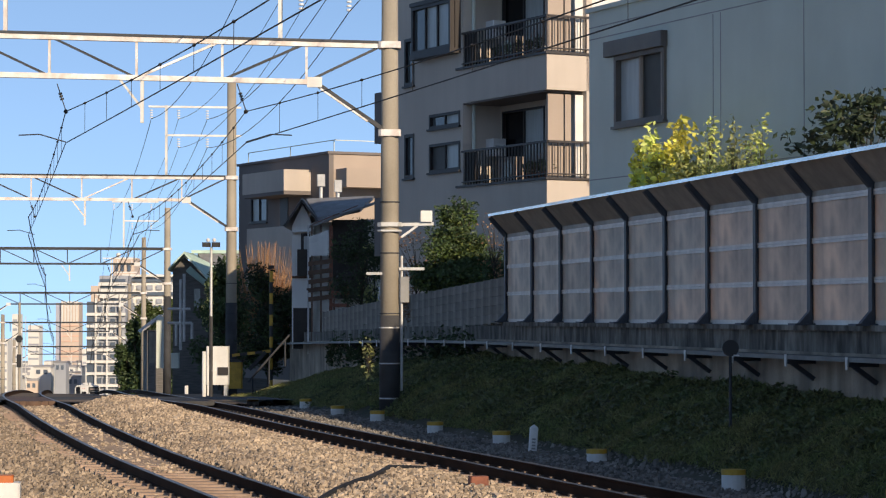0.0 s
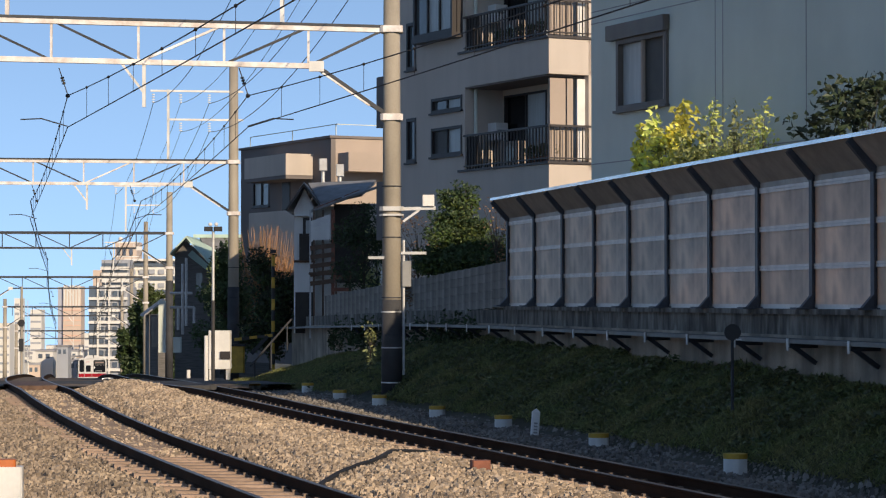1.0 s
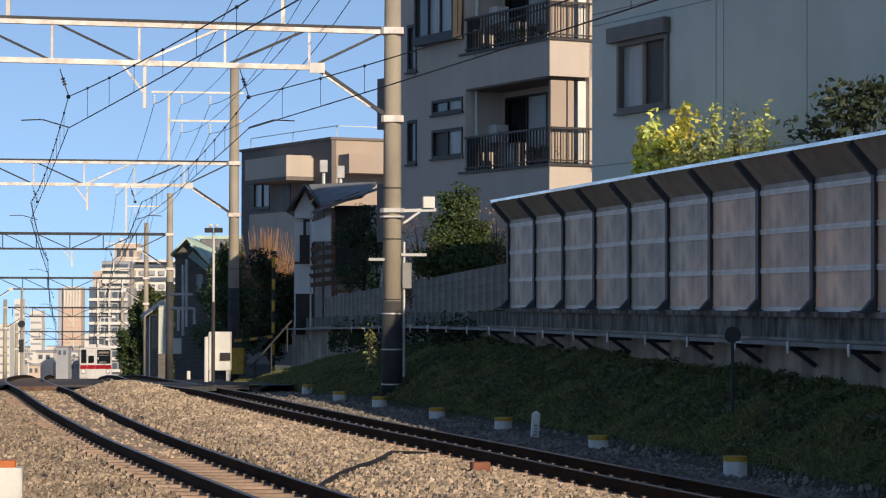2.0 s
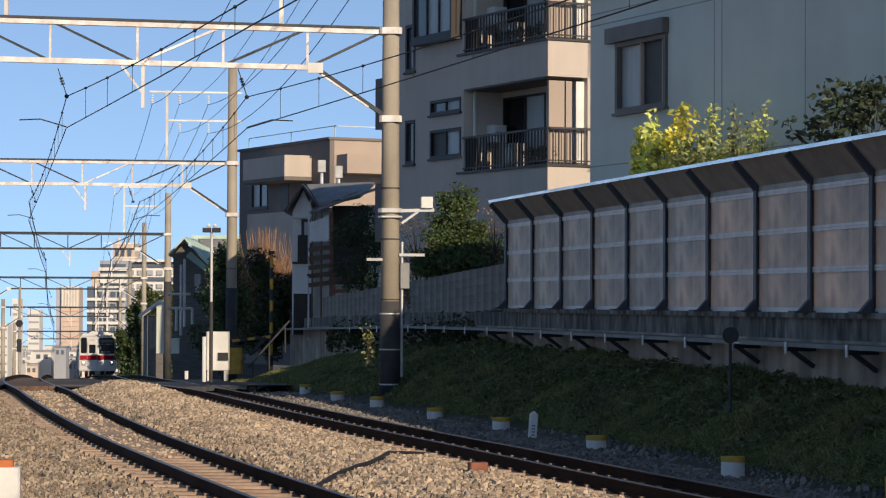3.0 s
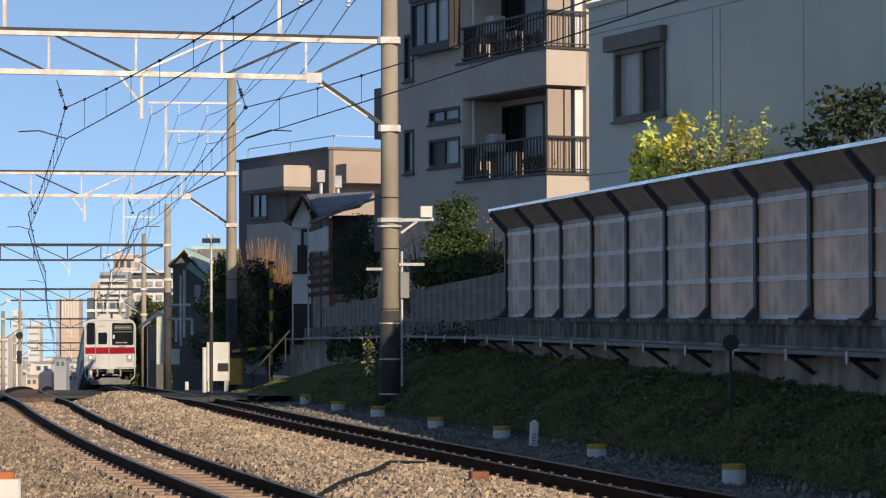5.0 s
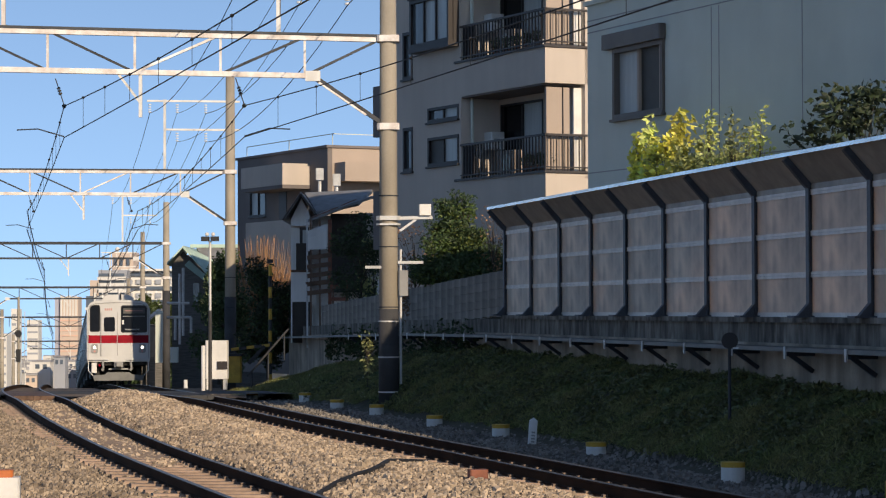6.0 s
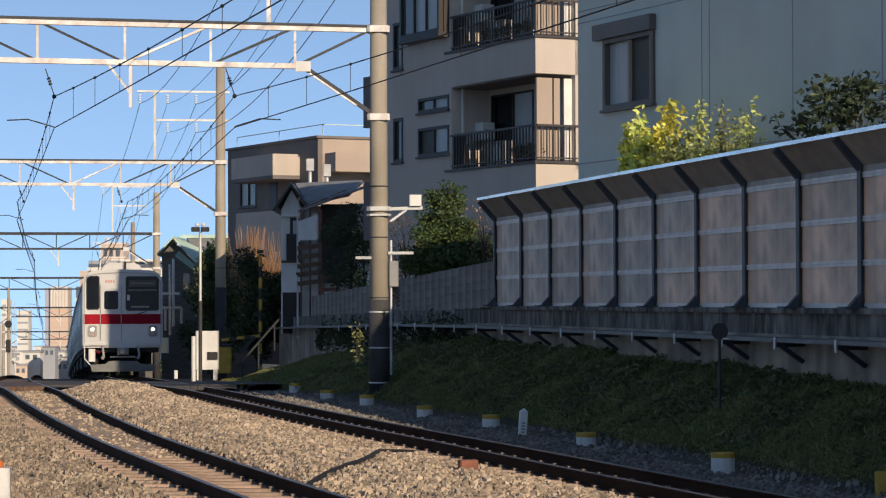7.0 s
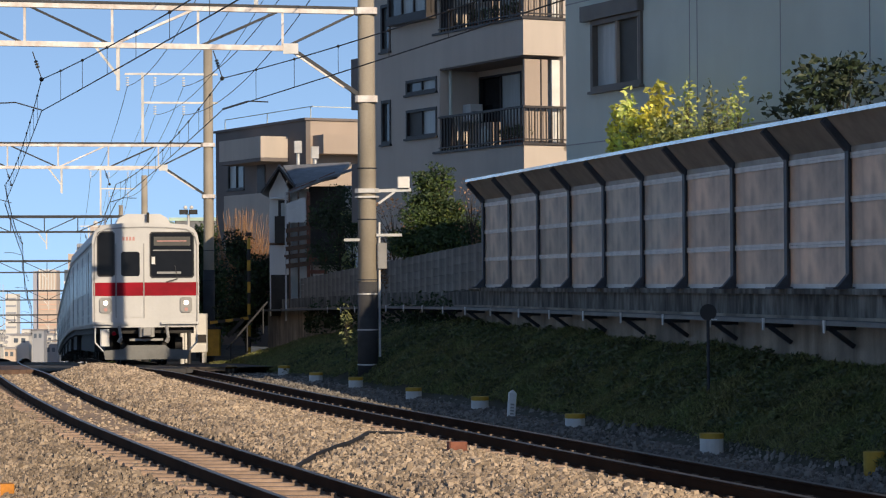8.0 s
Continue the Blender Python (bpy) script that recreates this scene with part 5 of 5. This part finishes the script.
    part("conduit", Mesh().tube((0.26, -0.05, 0.4), (0.26, -0.05, 3.3), 0.028), "galv", ob)
    part("arm", Mesh().bar((0.2, -0.1, 3.02), (0.75, -0.1, 3.02), 0.05, 0.06), "galv", ob)
    part("lamp_arm", Mesh().bar((-0.5, -0.1, 2.92), (-0.15, -0.1, 2.92), 0.05, 0.06), "galv", ob)


def build_cable_and_shadow():
    # the thick black strip is added in place of a shadow on the ballast
    for name, a, b, r, lab in (("track_shadow", (0.10, 35.0), (-1.62, 28.9), 0.055, "dark strip standing in for a shadow across the ballast"), ("bond_cable", (-5.4, 57.0), (-7.9, 53.5), 0.02, "thin dark bond cable lying on the ballast")):
        m = Mesh()
        pts = []
        for k in range(15):
            x, y = a[0] + (b[0] - a[0]) * k / 14, a[1] + (b[1] - a[1]) * k / 14
            x += 0.10 * math.sin(k * 0.9)
            pts.append(Vector((x, y, ground_z(x, y) + ballast_noise(x, y) + r * 0.5)))
        m.sweep([(r * math.cos(j * math.tau / 8), r * math.sin(j * math.tau / 8)) for j in range(8)], pts)
        single(name, m, "black", lab, "cable")


def build_crossing():
    # white equipment cabinet, lamp post, striped posts by the level crossing
    Y = 74.0
    k = Y / 4350

    def X(px):
        return (px - 784) * k

    def Z(py):
        return 2 + (560 - py) * k

    g = Z(688)
    ob = thing("equipment_cabinet", "white metal cabinet beside the level crossing", "cabinet", pose(X(386), Y, g))
    part("cabinet_body", Mesh().box(-0.33, 0.33, -0.25, 0.25, 0.12, Z(613) - g, 0.03), "white_paint", ob)
    for x in (-0.25, 0.25):
        part("leg", Mesh().box(x - 0.05, x + 0.05, -0.2, 0.2, -0.2, 0.12), "white_paint", ob)
    part("meter", Mesh().box(0.03, 0.33, -0.30, -0.251, 0.42, 0.65), "frame", ob)
    ob = thing("lamp_post", "slender post with twin floodlights on top", "lamp post", pose(X(382), Y - 1.5, g))
    part("mast", Mesh().tube((0, 0, -0.3), (0, 0, Z(440) - g), 0.045, 0.04), "galv", ob)
    # dark tube over the lower mast, its shade put into the colour
    part("mast_shade", Mesh().tube((0, 0, -0.3), (0, 0, Z(560) - g), 0.055), "pole_dark", ob)
    for s in (-1, 1):
        lamp = part("floodlight", Mesh().box(s * 0.14 - 0.12, s * 0.14 + 0.12, -0.12, 0.12, Z(440) - g, Z(432) - g, 0.03), "black", ob)
        part("photocell", Mesh().ball((s * 0.09, 0, Z(428) - g), 0.06), "white_paint", lamp)
    YS, gs = 84.5, -0.75
    ob = thing("crossing_signal", "level crossing post striped yellow and black", "crossing signal", pose((480 - 784) * YS / 4350, YS, gs))
    top = 2 + (560 - 470) * YS / 4350 - gs
    for i in range(12):
        part("stripe", Mesh().tube((0, 0, -0.2 + top / 12 * i), (0, 0, -0.2 + top / 12 * (i + 1)), 0.06, n=12), "yellow" if i % 2 else "black", ob)
    part("head", Mesh().box(-0.1, 0.1, -0.08, 0.08, top - 0.12, top, 0.03), "black", ob)
    Yg = 84.0
    kg = Yg / 4350
    gx, gz = (417 - 784) * kg, 2 + (560 - 672) * kg
    ob = thing("crossing_gate", "yellow and black crossing gate machine in the shade", "crossing gate", pose(gx, Yg, gz))
    part("machine", Mesh().box(-0.24, 0.24, -0.2, 0.2, -0.3, 0.60, 0.04), "yellow", ob)
    part("hood", Mesh().box(-0.29, 0.29, -0.24, 0.24, 0.60, 0.68, 0.04), "black", ob)
    for i in range(6):
        a, b = Vector((-0.35 + 0.26 * i, -0.25, 0.80 + 0.03 * i)), Vector((-0.35 + 0.26 * (i + 1), -0.25, 0.80 + 0.03 * (i + 1)))
        part("gate_arm", Mesh().bar(a, b, 0.06, 0.10), "yellow" if i % 2 else "black", ob)
    part("weight", Mesh().bar((0.5, -0.25, 0.35), (1.05, -0.25, 0.95), 0.08, 0.12), "black", ob)
    for px, h, w, mt in ((373, 1.15, 0.06, "white_paint"),):
        ob = thing("crossing_bollard", "pale upright post by the crossing", "bollard", pose(X(px), Y - 2, g), "posts by the crossing")
        part("shaft", Mesh().tube((0, 0, -0.2), (0, 0, h), w, n=10), mt, ob)
    for px in (355, 385):
        ob = thing("kerb_marker", "small cream marker beside the road", "marker", pose(X(px), Y - 4, Z(690)), "low markers by the road")
        part("marker_body", Mesh().box(-0.05, 0.05, -0.05, 0.05, 0, 0.24, 0.02), "white_paint", ob)
    # stairs rail down the end of the bank
    ob = thing("handrail", "leaning dark handrail at the end of the bank", "handrail", pose(0, 0, 0))
    lo, hi = Vector((X(447), Y - 1, Z(688))), Vector((X(508), Y + 1.5, Z(612)))
    part("rail_bar", Mesh().tube(lo + Vector((0, -0.5, 0.25)), hi + Vector((0, -0.5, 0.3)), 0.03), "pole_dark", ob)
    for q in (0.1, 0.5, 0.9):
        p0 = lo.lerp(hi, q)
        part("rail_post", Mesh().tube(p0 + Vector((0, -0.5, -0.5)), p0 + Vector((0, -0.5, 0.27)), 0.025), "dark_iron", ob)
    # line-side frames and boxes past the crossing
    Y2 = 110.0
    q = Y2 / 4350
    ob = thing("trackside_frame", "pale tubular frame with relay boxes by the pole", "equipment frame", pose(0, 0, 0))
    P = lambda px, py: ((px - 784) * q, Y2, 2 + (560 - py) * q)
    for a, b in (((320, 495), (320, 620)), ((326, 485), (326, 605)), ((297, 547), (337, 547)), ((297, 572), (340, 572)), ((340, 572), (340, 600)), ((312, 572), (312, 612))):
        part("tube", Mesh().tube(P(*a), P(*b), 0.06), "galv", ob)
    part("relay_box", Mesh().box(P(303, 0)[0], P(316, 0)[0], Y2, Y2 + 0.5, P(0, 652)[2], P(0, 625)[2]), "grey_wall", ob)
    part("plate", Mesh().box(P(277, 0)[0], P(290, 0)[0], Y2, Y2 + 0.1, P(0, 652)[2], P(0, 560)[2]), "grey_wall", ob)
    Y3 = 175.0
    q3 = Y3 / 4350
    ob = thing("signal_post", "railway colour-light signal with black backing", "signal", pose((35 - 784) * q3, Y3, -4.2))
    part("mast", Mesh().tube((0, 0, -1), (0, 0, 7.2), 0.09), "pole", ob)
    zz = 2 + (560 - 600) * q3 + 4.2
    part("backboard", Mesh().tube((0, -0.12, zz), (0, -0.16, zz), 0.28, n=6), "black", ob)
    part("lower_head", Mesh().box(-0.16, 0.16, -0.2, -0.1, zz - 2.0, zz - 1.1), "black", ob)
    part("ladder", Mesh().box(0.18, 0.22, 0, 0.04, 0, 6.2).box(0.42, 0.46, 0, 0.04, 0, 6.2), "galv", ob)


def build_plants():
    tree("evergreen_tree", "conical dark green garden tree with reddish tips behind the wall", "tree", (0.38, 61.8, 1.7), 3.4, 2.45, "leaf_dark", 61, 17000, 0.10, 0.07, "cone", "leaf_mid", low=0.36)
    tree("bare_shrub", "brown twiggy shrub beside the tree", "shrub", (-0.72, 64.5, 1.5), 2.6, 1.2, "leaf_dry", 22, 900, 0.08, 0.04, "spread")
    tree("bare_shrub", "brown twiggy shrub beside the barrier", "shrub", (1.25, 60.5, 1.6), 2.9, 0.9, "leaf_dry", 29, 500, 0.07, 0.04, "spread")
    tree("ivy_shrub", "dark straggling shrub by the old house", "shrub", (-2.5, 75.5, 1.1), 3.7, 2.0, "leaf_dark", 23, 3200, 0.11, 0.05, "round", low=0.34)
    tree("shrub", "sunlit pale green shrub by the pole", "shrub", (-2.15, 77.0, 1.1), 3.4, 0.9, "leaf_olive", 24, 1500, 0.10, 0.05, "round")
    tree("evergreen_shrub", "dark rounded evergreen behind the crossing", "shrub", (-6.15, 87.0, -0.3), 4.2, 2.1, "leaf_deep", 25, 8000, 0.12, 0.08, "round", "leaf_dark")
    reeds = thing("dry_reeds", "tall rusty brown dry bush of upright twigs", "shrub", (Matrix.Translation((-6.85, 94.5, 0.3))))
    rng = random.Random(8)
    m = Mesh()
    for i in range(420):
        x, y = rng.gauss(0, 0.42), rng.gauss(0, 0.4)
        h = rng.uniform(2.6, 4.7) - abs(x) * 0.5
        m.tube((x * 0.7, y * 0.7, 0), (x * 1.5 + rng.gauss(0, 0.12), y * 1.4, h), 0.014, 0.006, 4)
    part("twig_growth", m, "leaf_dry", reeds)["kind"] = "stuff"
    lv = new("leaves", leaf_mesh("leaves", "leaf_dry", clump_points(np.random.default_rng(26), [(-0.5, 0, 2.6, 0.5, 0.5, 0.9), (0.4, 0, 2.8, 0.6, 0.5, 0.9), (0, 0, 2.2, 0.9, 0.6, 0.8)], 3500, 0.2), 0.10, np.random.default_rng(27), 0.3, -0.8))
    lv.parent = reeds
    tree("garden_tree", "dark leafy tree by the lamp post", "tree", (-8.2, 92.0, -0.8), 4.9, 2.2, "leaf_dark", 27, 7000, 0.13, 0.08, "round", "leaf_dark")
    tree("garden_tree", "olive green tree in front of the timber house", "tree", (-8.9, 98.0, -0.8), 4.0, 1.6, "leaf_olive", 28, 2500, 0.13, 0.07, "round")
    for i, (x, y, h, w, mt) in enumerate(((-23.2, 186.0, 6.6, 2.8, "leaf_dark"), (-22.0, 188.0, 6.9, 3.0, "leaf_dark"), (-23.0, 192.0, 8.0, 3.4, "leaf_mid"), (-21.4, 194.0, 8.2, 3.6, "leaf_mid"))):
        tree("hedge_tree", "tall dark ivy-covered tree beside the line" if i < 2 else "olive treetop beside the line", "tree", (x, y, -5.2), h, w, mt, 51 + i, 9000, 0.30, 0.2, "round", "leaf_dark", low=0.05, group="trees beside the line")
    for i, (x, y, h, w, mt) in enumerate(((3.56, 44.3, 2.95, 0.5, "leaf_yellow"), (3.74, 43.9, 3.15, 0.6, "leaf_lime"), (4.1, 42.3, 3.25, 0.75, "leaf_yellow"), (3.93, 43.3, 2.85, 0.85, "leaf_yellow"), (4.36, 41.8, 2.75, 0.9, "leaf_olive"))):
        tree("yellow_shrub", "loose yellow and lime green autumn shrub behind the barrier" if i < 4 else "olive green shrub behind the barrier", "shrub", (x, y, 2.2), h, w, mt, 33 + i, (420, 480, 760, 800, 700)[i], 0.15, 0.022, "cone" if i < 3 else "round", "leaf_olive" if i == 3 else None, group="yellow shrubs behind the barrier", low=0.5)
    for i, (x, y, h) in enumerate(((4.48, 41.1, 3.15), (4.72, 40.0, 3.0), (5.01, 38.7, 2.95), (4.94, 39.5, 2.75))):
        tree("slender_shrub", "slender olive green shrub behind the barrier", "shrub", (x, y, 2.2), h, 0.66, ("leaf_lime", "leaf_olive")[i % 2], 36 + i, 480, 0.095, 0.02, "cone", group="slender shrubs behind the barrier", low=0.45)
    tree("slender_shrub", "low olive green shrub behind the barrier", "shrub", (4.8, 40.5, 2.2), 2.55, 1.25, "leaf_olive", 45, 1000, 0.09, 0.02, "round", group="slender shrubs behind the barrier", low=0.5)
    tree("camellia_tree", "dark broad-leaved evergreen above the barrier", "tree", (6.45, 37.6, 2.0), 3.4, 2.35, "leaf_deep", 40, 2000, 0.15, 0.035, "round", low=0.52)
    tree("creeper", "small sunlit creeper at the foot of the pole", "plant", (-1.6, 52.4, 0.5), 1.0, 0.35, "leaf_olive", 41, 120, 0.09, 0.01, "spread")


build_trackside()
build_cable_and_shadow()
build_crossing()
build_plants()
for i in range(len(PORTALS)):
    build_portal(i)
build_wires()


# ---- the train ----
HALF = 1.43
SHELL = [(-1.40, 1.02), (1.40, 1.02), (HALF, 1.12), (HALF, 3.36), (1.39, 3.55), (1.29, 3.69), (1.12, 3.785), (0.6, 3.83), (0.0, 3.845), (-0.6, 3.83), (-1.12, 3.785), (-1.29, 3.69), (-1.39, 3.55), (-HALF, 3.36), (-HALF, 1.12)]


def shell(y0, y1, grow=0.0, pts=SHELL):
    n = len(pts)
    m = Mesh()
    vs = [(x * (1 + grow), y, z) for y in (y0, y1) for x, z in pts]
    m.add(vs, [tuple(range(n)), tuple(range(2 * n - 1, n - 1, -1))] + [(i, n + i, n + (i + 1) % n, (i + 1) % n) for i in range(n)])
    return m


def plate(x0, x1, z0, z1, y=-0.13, t=0.012, c=0.0):
    """A flat plate on the front of the car, its corners cut by c."""
    ring = [(x0 + c, z0), (x1 - c, z0), (x1, z0 + c), (x1, z1 - c), (x1 - c, z1), (x0 + c, z1), (x0, z1 - c), (x0, z0 + c)] if c else [(x0, z0), (x1, z0), (x1, z1), (x0, z1)]
    n = len(ring)
    m = Mesh()
    m.add([(x, y - t, z) for x, z in ring] + [(x, y, z) for x, z in ring], [tuple(range(n)), tuple(range(2 * n - 1, n - 1, -1))] + [(i, n + i, n + (i + 1) % n, (i + 1) % n) for i in range(n)])
    return m


def build_car(lead):
    ob = thing("train_car", "silver commuter train car with white front and red band" if lead else "silver stainless commuter train car", "train", group="cars of the train")
    body = part("body", shell(0.0, 19.4), "stainless", ob)
    if lead:
        part("front_mask", shell(-0.13, 0.0), "train_white", ob, "white painted cab front")
        rim = [(x * 0.96, 1.15 + (z - 1.15) * 0.955) for x, z in SHELL]
        edge = Mesh()
        n = len(SHELL)
        for k in range(1, n):
            a, b = rim[k], rim[(k + 1) % n]
            if k < n:
                edge.bar((a[0], -0.14, a[1]), (b[0], -0.14, b[1]), 0.03, 0.03, (0, 1, 0))
        part("front_rim", edge, "train_grey", ob)
        for x0, x1, z0, z1 in ((-1.27, -0.86, 2.42, 3.58), (0.14, 1.27, 2.38, 3.56)):
            w = part("windscreen", plate(x0, x1, z0, z1, t=0.014, c=0.045), "dark_glass", ob)
            part("seal", plate(x0 - 0.035, x1 + 0.035, z0 - 0.035, z1 + 0.035, t=0.008, c=0.06), "black", w)
        part("destination_sign", plate(0.22, 1.20, 3.22, 3.46, y=-0.145, t=0.004), "screen", ob, "unlit destination display")
        part("sign_line", plate(0.3, 1.1, 3.33, 3.36, y=-0.15, t=0.003), "red_print", ob)
        part("sun_blind", plate(0.2, 1.22, 3.08, 3.11, y=-0.145, t=0.004), "train_grey", ob)
        part("notice", plate(0.16, 0.25, 2.72, 2.92, y=-0.145, t=0.004), "white_paint", ob)
        part("cab_desk", plate(0.3, 0.95, 2.46, 2.52, y=-0.145, t=0.004), "train_grey", ob)
        d = part("front_door", plate(-0.78, -0.06, 1.30, 3.25, t=0.02), "train_white", ob)
        part("door_window", plate(-0.66, -0.16, 2.40, 3.06, y=-0.15, t=0.01, c=0.05), "dark_glass", d)
        for x in (-0.80, -0.05):
            part("door_edge", plate(x - 0.012, x + 0.012, 1.28, 3.28, y=-0.13, t=0.035), "train_grey", d)
        part("red_band", plate(-1.40, -0.81, 1.87, 2.23, t=0.006), "red", ob, "crimson waist band")
        part("red_band", plate(-0.035, 1.40, 1.87, 2.23, t=0.006), "red", ob, "crimson waist band")
        part("red_band", plate(-0.78, -0.07, 1.87, 2.23, y=-0.15, t=0.005), "red", ob, "crimson waist band")
        for x in (-1.08, 1.08):
            h = part("headlight", plate(x - 0.16, x + 0.16, 1.42, 1.83, t=0.05, c=0.05), "train_grey", ob)
            part("lamp", Mesh().tube((x, -0.19, 1.68), (x, -0.175, 1.68), 0.06, n=14), "lamp_glow", h, "lit white headlamp")
            part("tail_lamp", Mesh().tube((x, -0.185, 1.5), (x, -0.175, 1.5), 0.05, n=12), "red_print", h)
        for k in range(4):
            part("car_number", plate(-0.62 + 0.09 * k, -0.56 + 0.09 * k, 3.36, 3.46, t=0.004), "red_print", ob)
        part("wiper", Mesh().bar((0.55, -0.17, 2.24), (0.85, -0.17, 2.32), 0.02, 0.03).bar((0.85, -0.17, 2.32), (0.78, -0.16, 2.7), 0.015, 0.02), "black", ob)
        st = Mesh()
        st.box(-1.42, -0.45, -0.24, -0.125, 1.10, 1.17)
        part("front_step", Mesh().box(0.4, 1.42, -0.24, -0.125, 1.10, 1.17), "train_white", ob)
        part("front_step", st, "train_white", ob)
        cp = Mesh()
        cp.box(-0.2, 0.2, -0.6, 0, 0.76, 1.02, 0.03).box(-0.12, 0.12, -0.72, -0.6, 0.80, 0.99, 0.03).box(-0.45, 0.45, -0.25, -0.1, 0.66, 0.72)
        part("coupler", cp, "train_grey", ob)
        for x in (-0.72, 0.55):
            part("hose", Mesh().tube((x, -0.2, 1.05), (x + 0.04, -0.32, 0.72), 0.045).tube((x + 0.04, -0.32, 0.72), (x - 0.02, -0.3, 0.62), 0.06), "train_grey", ob)
        part("red_cock", Mesh().ball((-0.86, -0.2, 0.86), 0.06), "red", ob)
        part("guard", Mesh().add([(-1.1, -0.3, 0.16), (1.1, -0.3, 0.16), (1.15, -0.3, 0.40), (0.62, -0.3, 0.44), (0.5, -0.3, 0.54), (-0.5, -0.3, 0.54), (-0.62, -0.3, 0.44), (-1.15, -0.3, 0.40), (-1.1, -0.2, 0.16), (1.1, -0.2, 0.16), (1.15, -0.2, 0.40), (0.62, -0.2, 0.44), (0.5, -0.2, 0.54), (-0.5, -0.2, 0.54), (-0.62, -0.2, 0.44), (-1.15, -0.2, 0.40)], [tuple(range(8)), tuple(range(15, 7, -1))] + [(i, 8 + i, 8 + (i + 1) % 8, (i + 1) % 8) for i in range(8)]), "guard_grey", ob, "grey snow guard")
        part("jumper_box", Mesh().box(-1.22, -0.98, -0.2, 0.1, 0.52, 0.98, 0.03), "white_paint", ob)
        for s in (-1, 1):
            part("handrail", Mesh().tube((s * 1.36, -0.16, 1.1), (s * 1.36, -0.2, 0.62), 0.018).tube((s * 1.36, -0.2, 0.62), (s * 1.12, -0.25, 0.36), 0.018), "white_paint", ob)
    # sides
    for s in (-1, 1):
        def side(u0, u1, z0, z1, t=0.006):
            a, b = sorted((s * HALF, s * (HALF + t)))
            return Mesh().box(a, b, u0, u1, z0, z1)
        for u in (2.3, 6.9, 11.5, 16.1):
            d = part("door", side(u, u + 1.3, 1.15, 3.10, 0.004), "train_grey", ob, "sliding passenger door")
            for e in (0.1, 0.7):
                part("door_window", side(u + e, u + e + 0.5, 2.0, 2.85, 0.008), "side_glass", d)
            part("door_gap", side(u - 0.04, u - 0.01, 1.15, 3.12, 0.012), "black", d)
        for u in (0.5, 4.0, 5.3, 8.6, 9.9, 13.2, 14.5, 17.8):
            part("window", side(u, u + 1.15, 2.0, 2.85, 0.008), "side_glass", ob)
        for z in (1.35, 1.6, 3.2):
            part("bead", side(0.1, 19.3, z, z + 0.025, 0.02), "stainless", ob)
        part("gutter", side(0.0, 19.4, 3.26, 3.31, 0.04), "train_grey", ob)
    # roof and underframe
    if lead:
        dome = Mesh()
        half = [(-0.78, 3.78), (-0.66, 4.02), (-0.46, 4.13), (0.46, 4.13), (0.66, 4.02), (0.78, 3.78)]
        dome.add([(x, y, z) for y in (0.9, 2.3) for x, z in half], [(0, 1, 2, 3, 4, 5), (11, 10, 9, 8, 7, 6)] + [(i, 6 + i, 6 + (i + 1) % 6, (i + 1) % 6) for i in range(6)])
        part("roof_dome", dome, "train_white", ob, "pale rounded roof unit over the cab")
        part("aerial", Mesh().tube((0.12, 0.75, 3.8), (0.12, 0.75, 4.16), 0.035), "under", ob)
    for u in (2.6, 7.0, 12.0, 16.0):
        part("roof_unit", Mesh().prism([(-0.56, u), (0.56, u), (0.56, u + 2.4), (-0.56, u + 2.4)], 3.80, 4.04).prism([(-0.42, u + 0.15), (0.42, u + 0.15), (0.42, u + 2.25), (-0.42, u + 2.25)], 4.04, 4.12), "train_white", ob, "pale roof air-conditioning unit")
    part("underframe", Mesh().box(-1.2, 1.2, 4.5, 15, 0.35, 1.02).box(-1.3, 1.3, 0.1, 19.3, 0.86, 1.02), "under", ob)
    for u in (1.2, 3.3, 16.1, 18.2):
        for s in (-1, 1):
            part("wheel", Mesh().tube((s * 0.50, u, 0.43), (s * 0.62, u, 0.43), 0.43, n=20), "under", ob)
        part("axle", Mesh().tube((-0.6, u, 0.43), (0.6, u, 0.43), 0.08), "under", ob)
    for u in (0.8, 15.7):
        part("bogie_frame", Mesh().box(-1.05, -0.85, u, u + 2.9, 0.35, 0.75).box(0.85, 1.05, u, u + 2.9, 0.35, 0.75).box(-1.0, 1.0, u + 1.2, u + 1.7, 0.4, 0.85), "under", ob)
    return ob


def path_point(y):
    return Vector((right_x(y), y, rail_z(y)))


def car_pose(front):
    """Pose of a car whose front end stands at distance front down the line."""
    a, b = path_point(front + 2.3), path_point(front + 16.8)
    d = (b - a).normalized()
    o = a - d * 2.33
    return pose(o.x, o.y, o.z, math.degrees(math.asin(d.z)), 0, math.degrees(-math.atan2(d.x, d.y)))


def front_at(t):
    k = 8.0 - t
    return 66.4 + 21.8 * k + 0.62 * k * k


cars = [build_car(True), build_car(False)]
for k in range(4):
    cars.append(copy_thing(cars[1], Matrix()))


# ---- many small pieces ----
build_block_wall()
build_track(left_x, 0.04, "railway track with rusty rails on sunlit sleepers", left_drop, 28.0)
build_track(right_x, 0.075, "railway track with rusty rails in the shade of the bank")
build_stones()
build_grass()


def motions():
    for k, car in enumerate(cars):
        walk(car, [(0.25 * j, car_pose(front_at(0.25 * j) + 19.75 * k)) for j in range(33)])


motions()
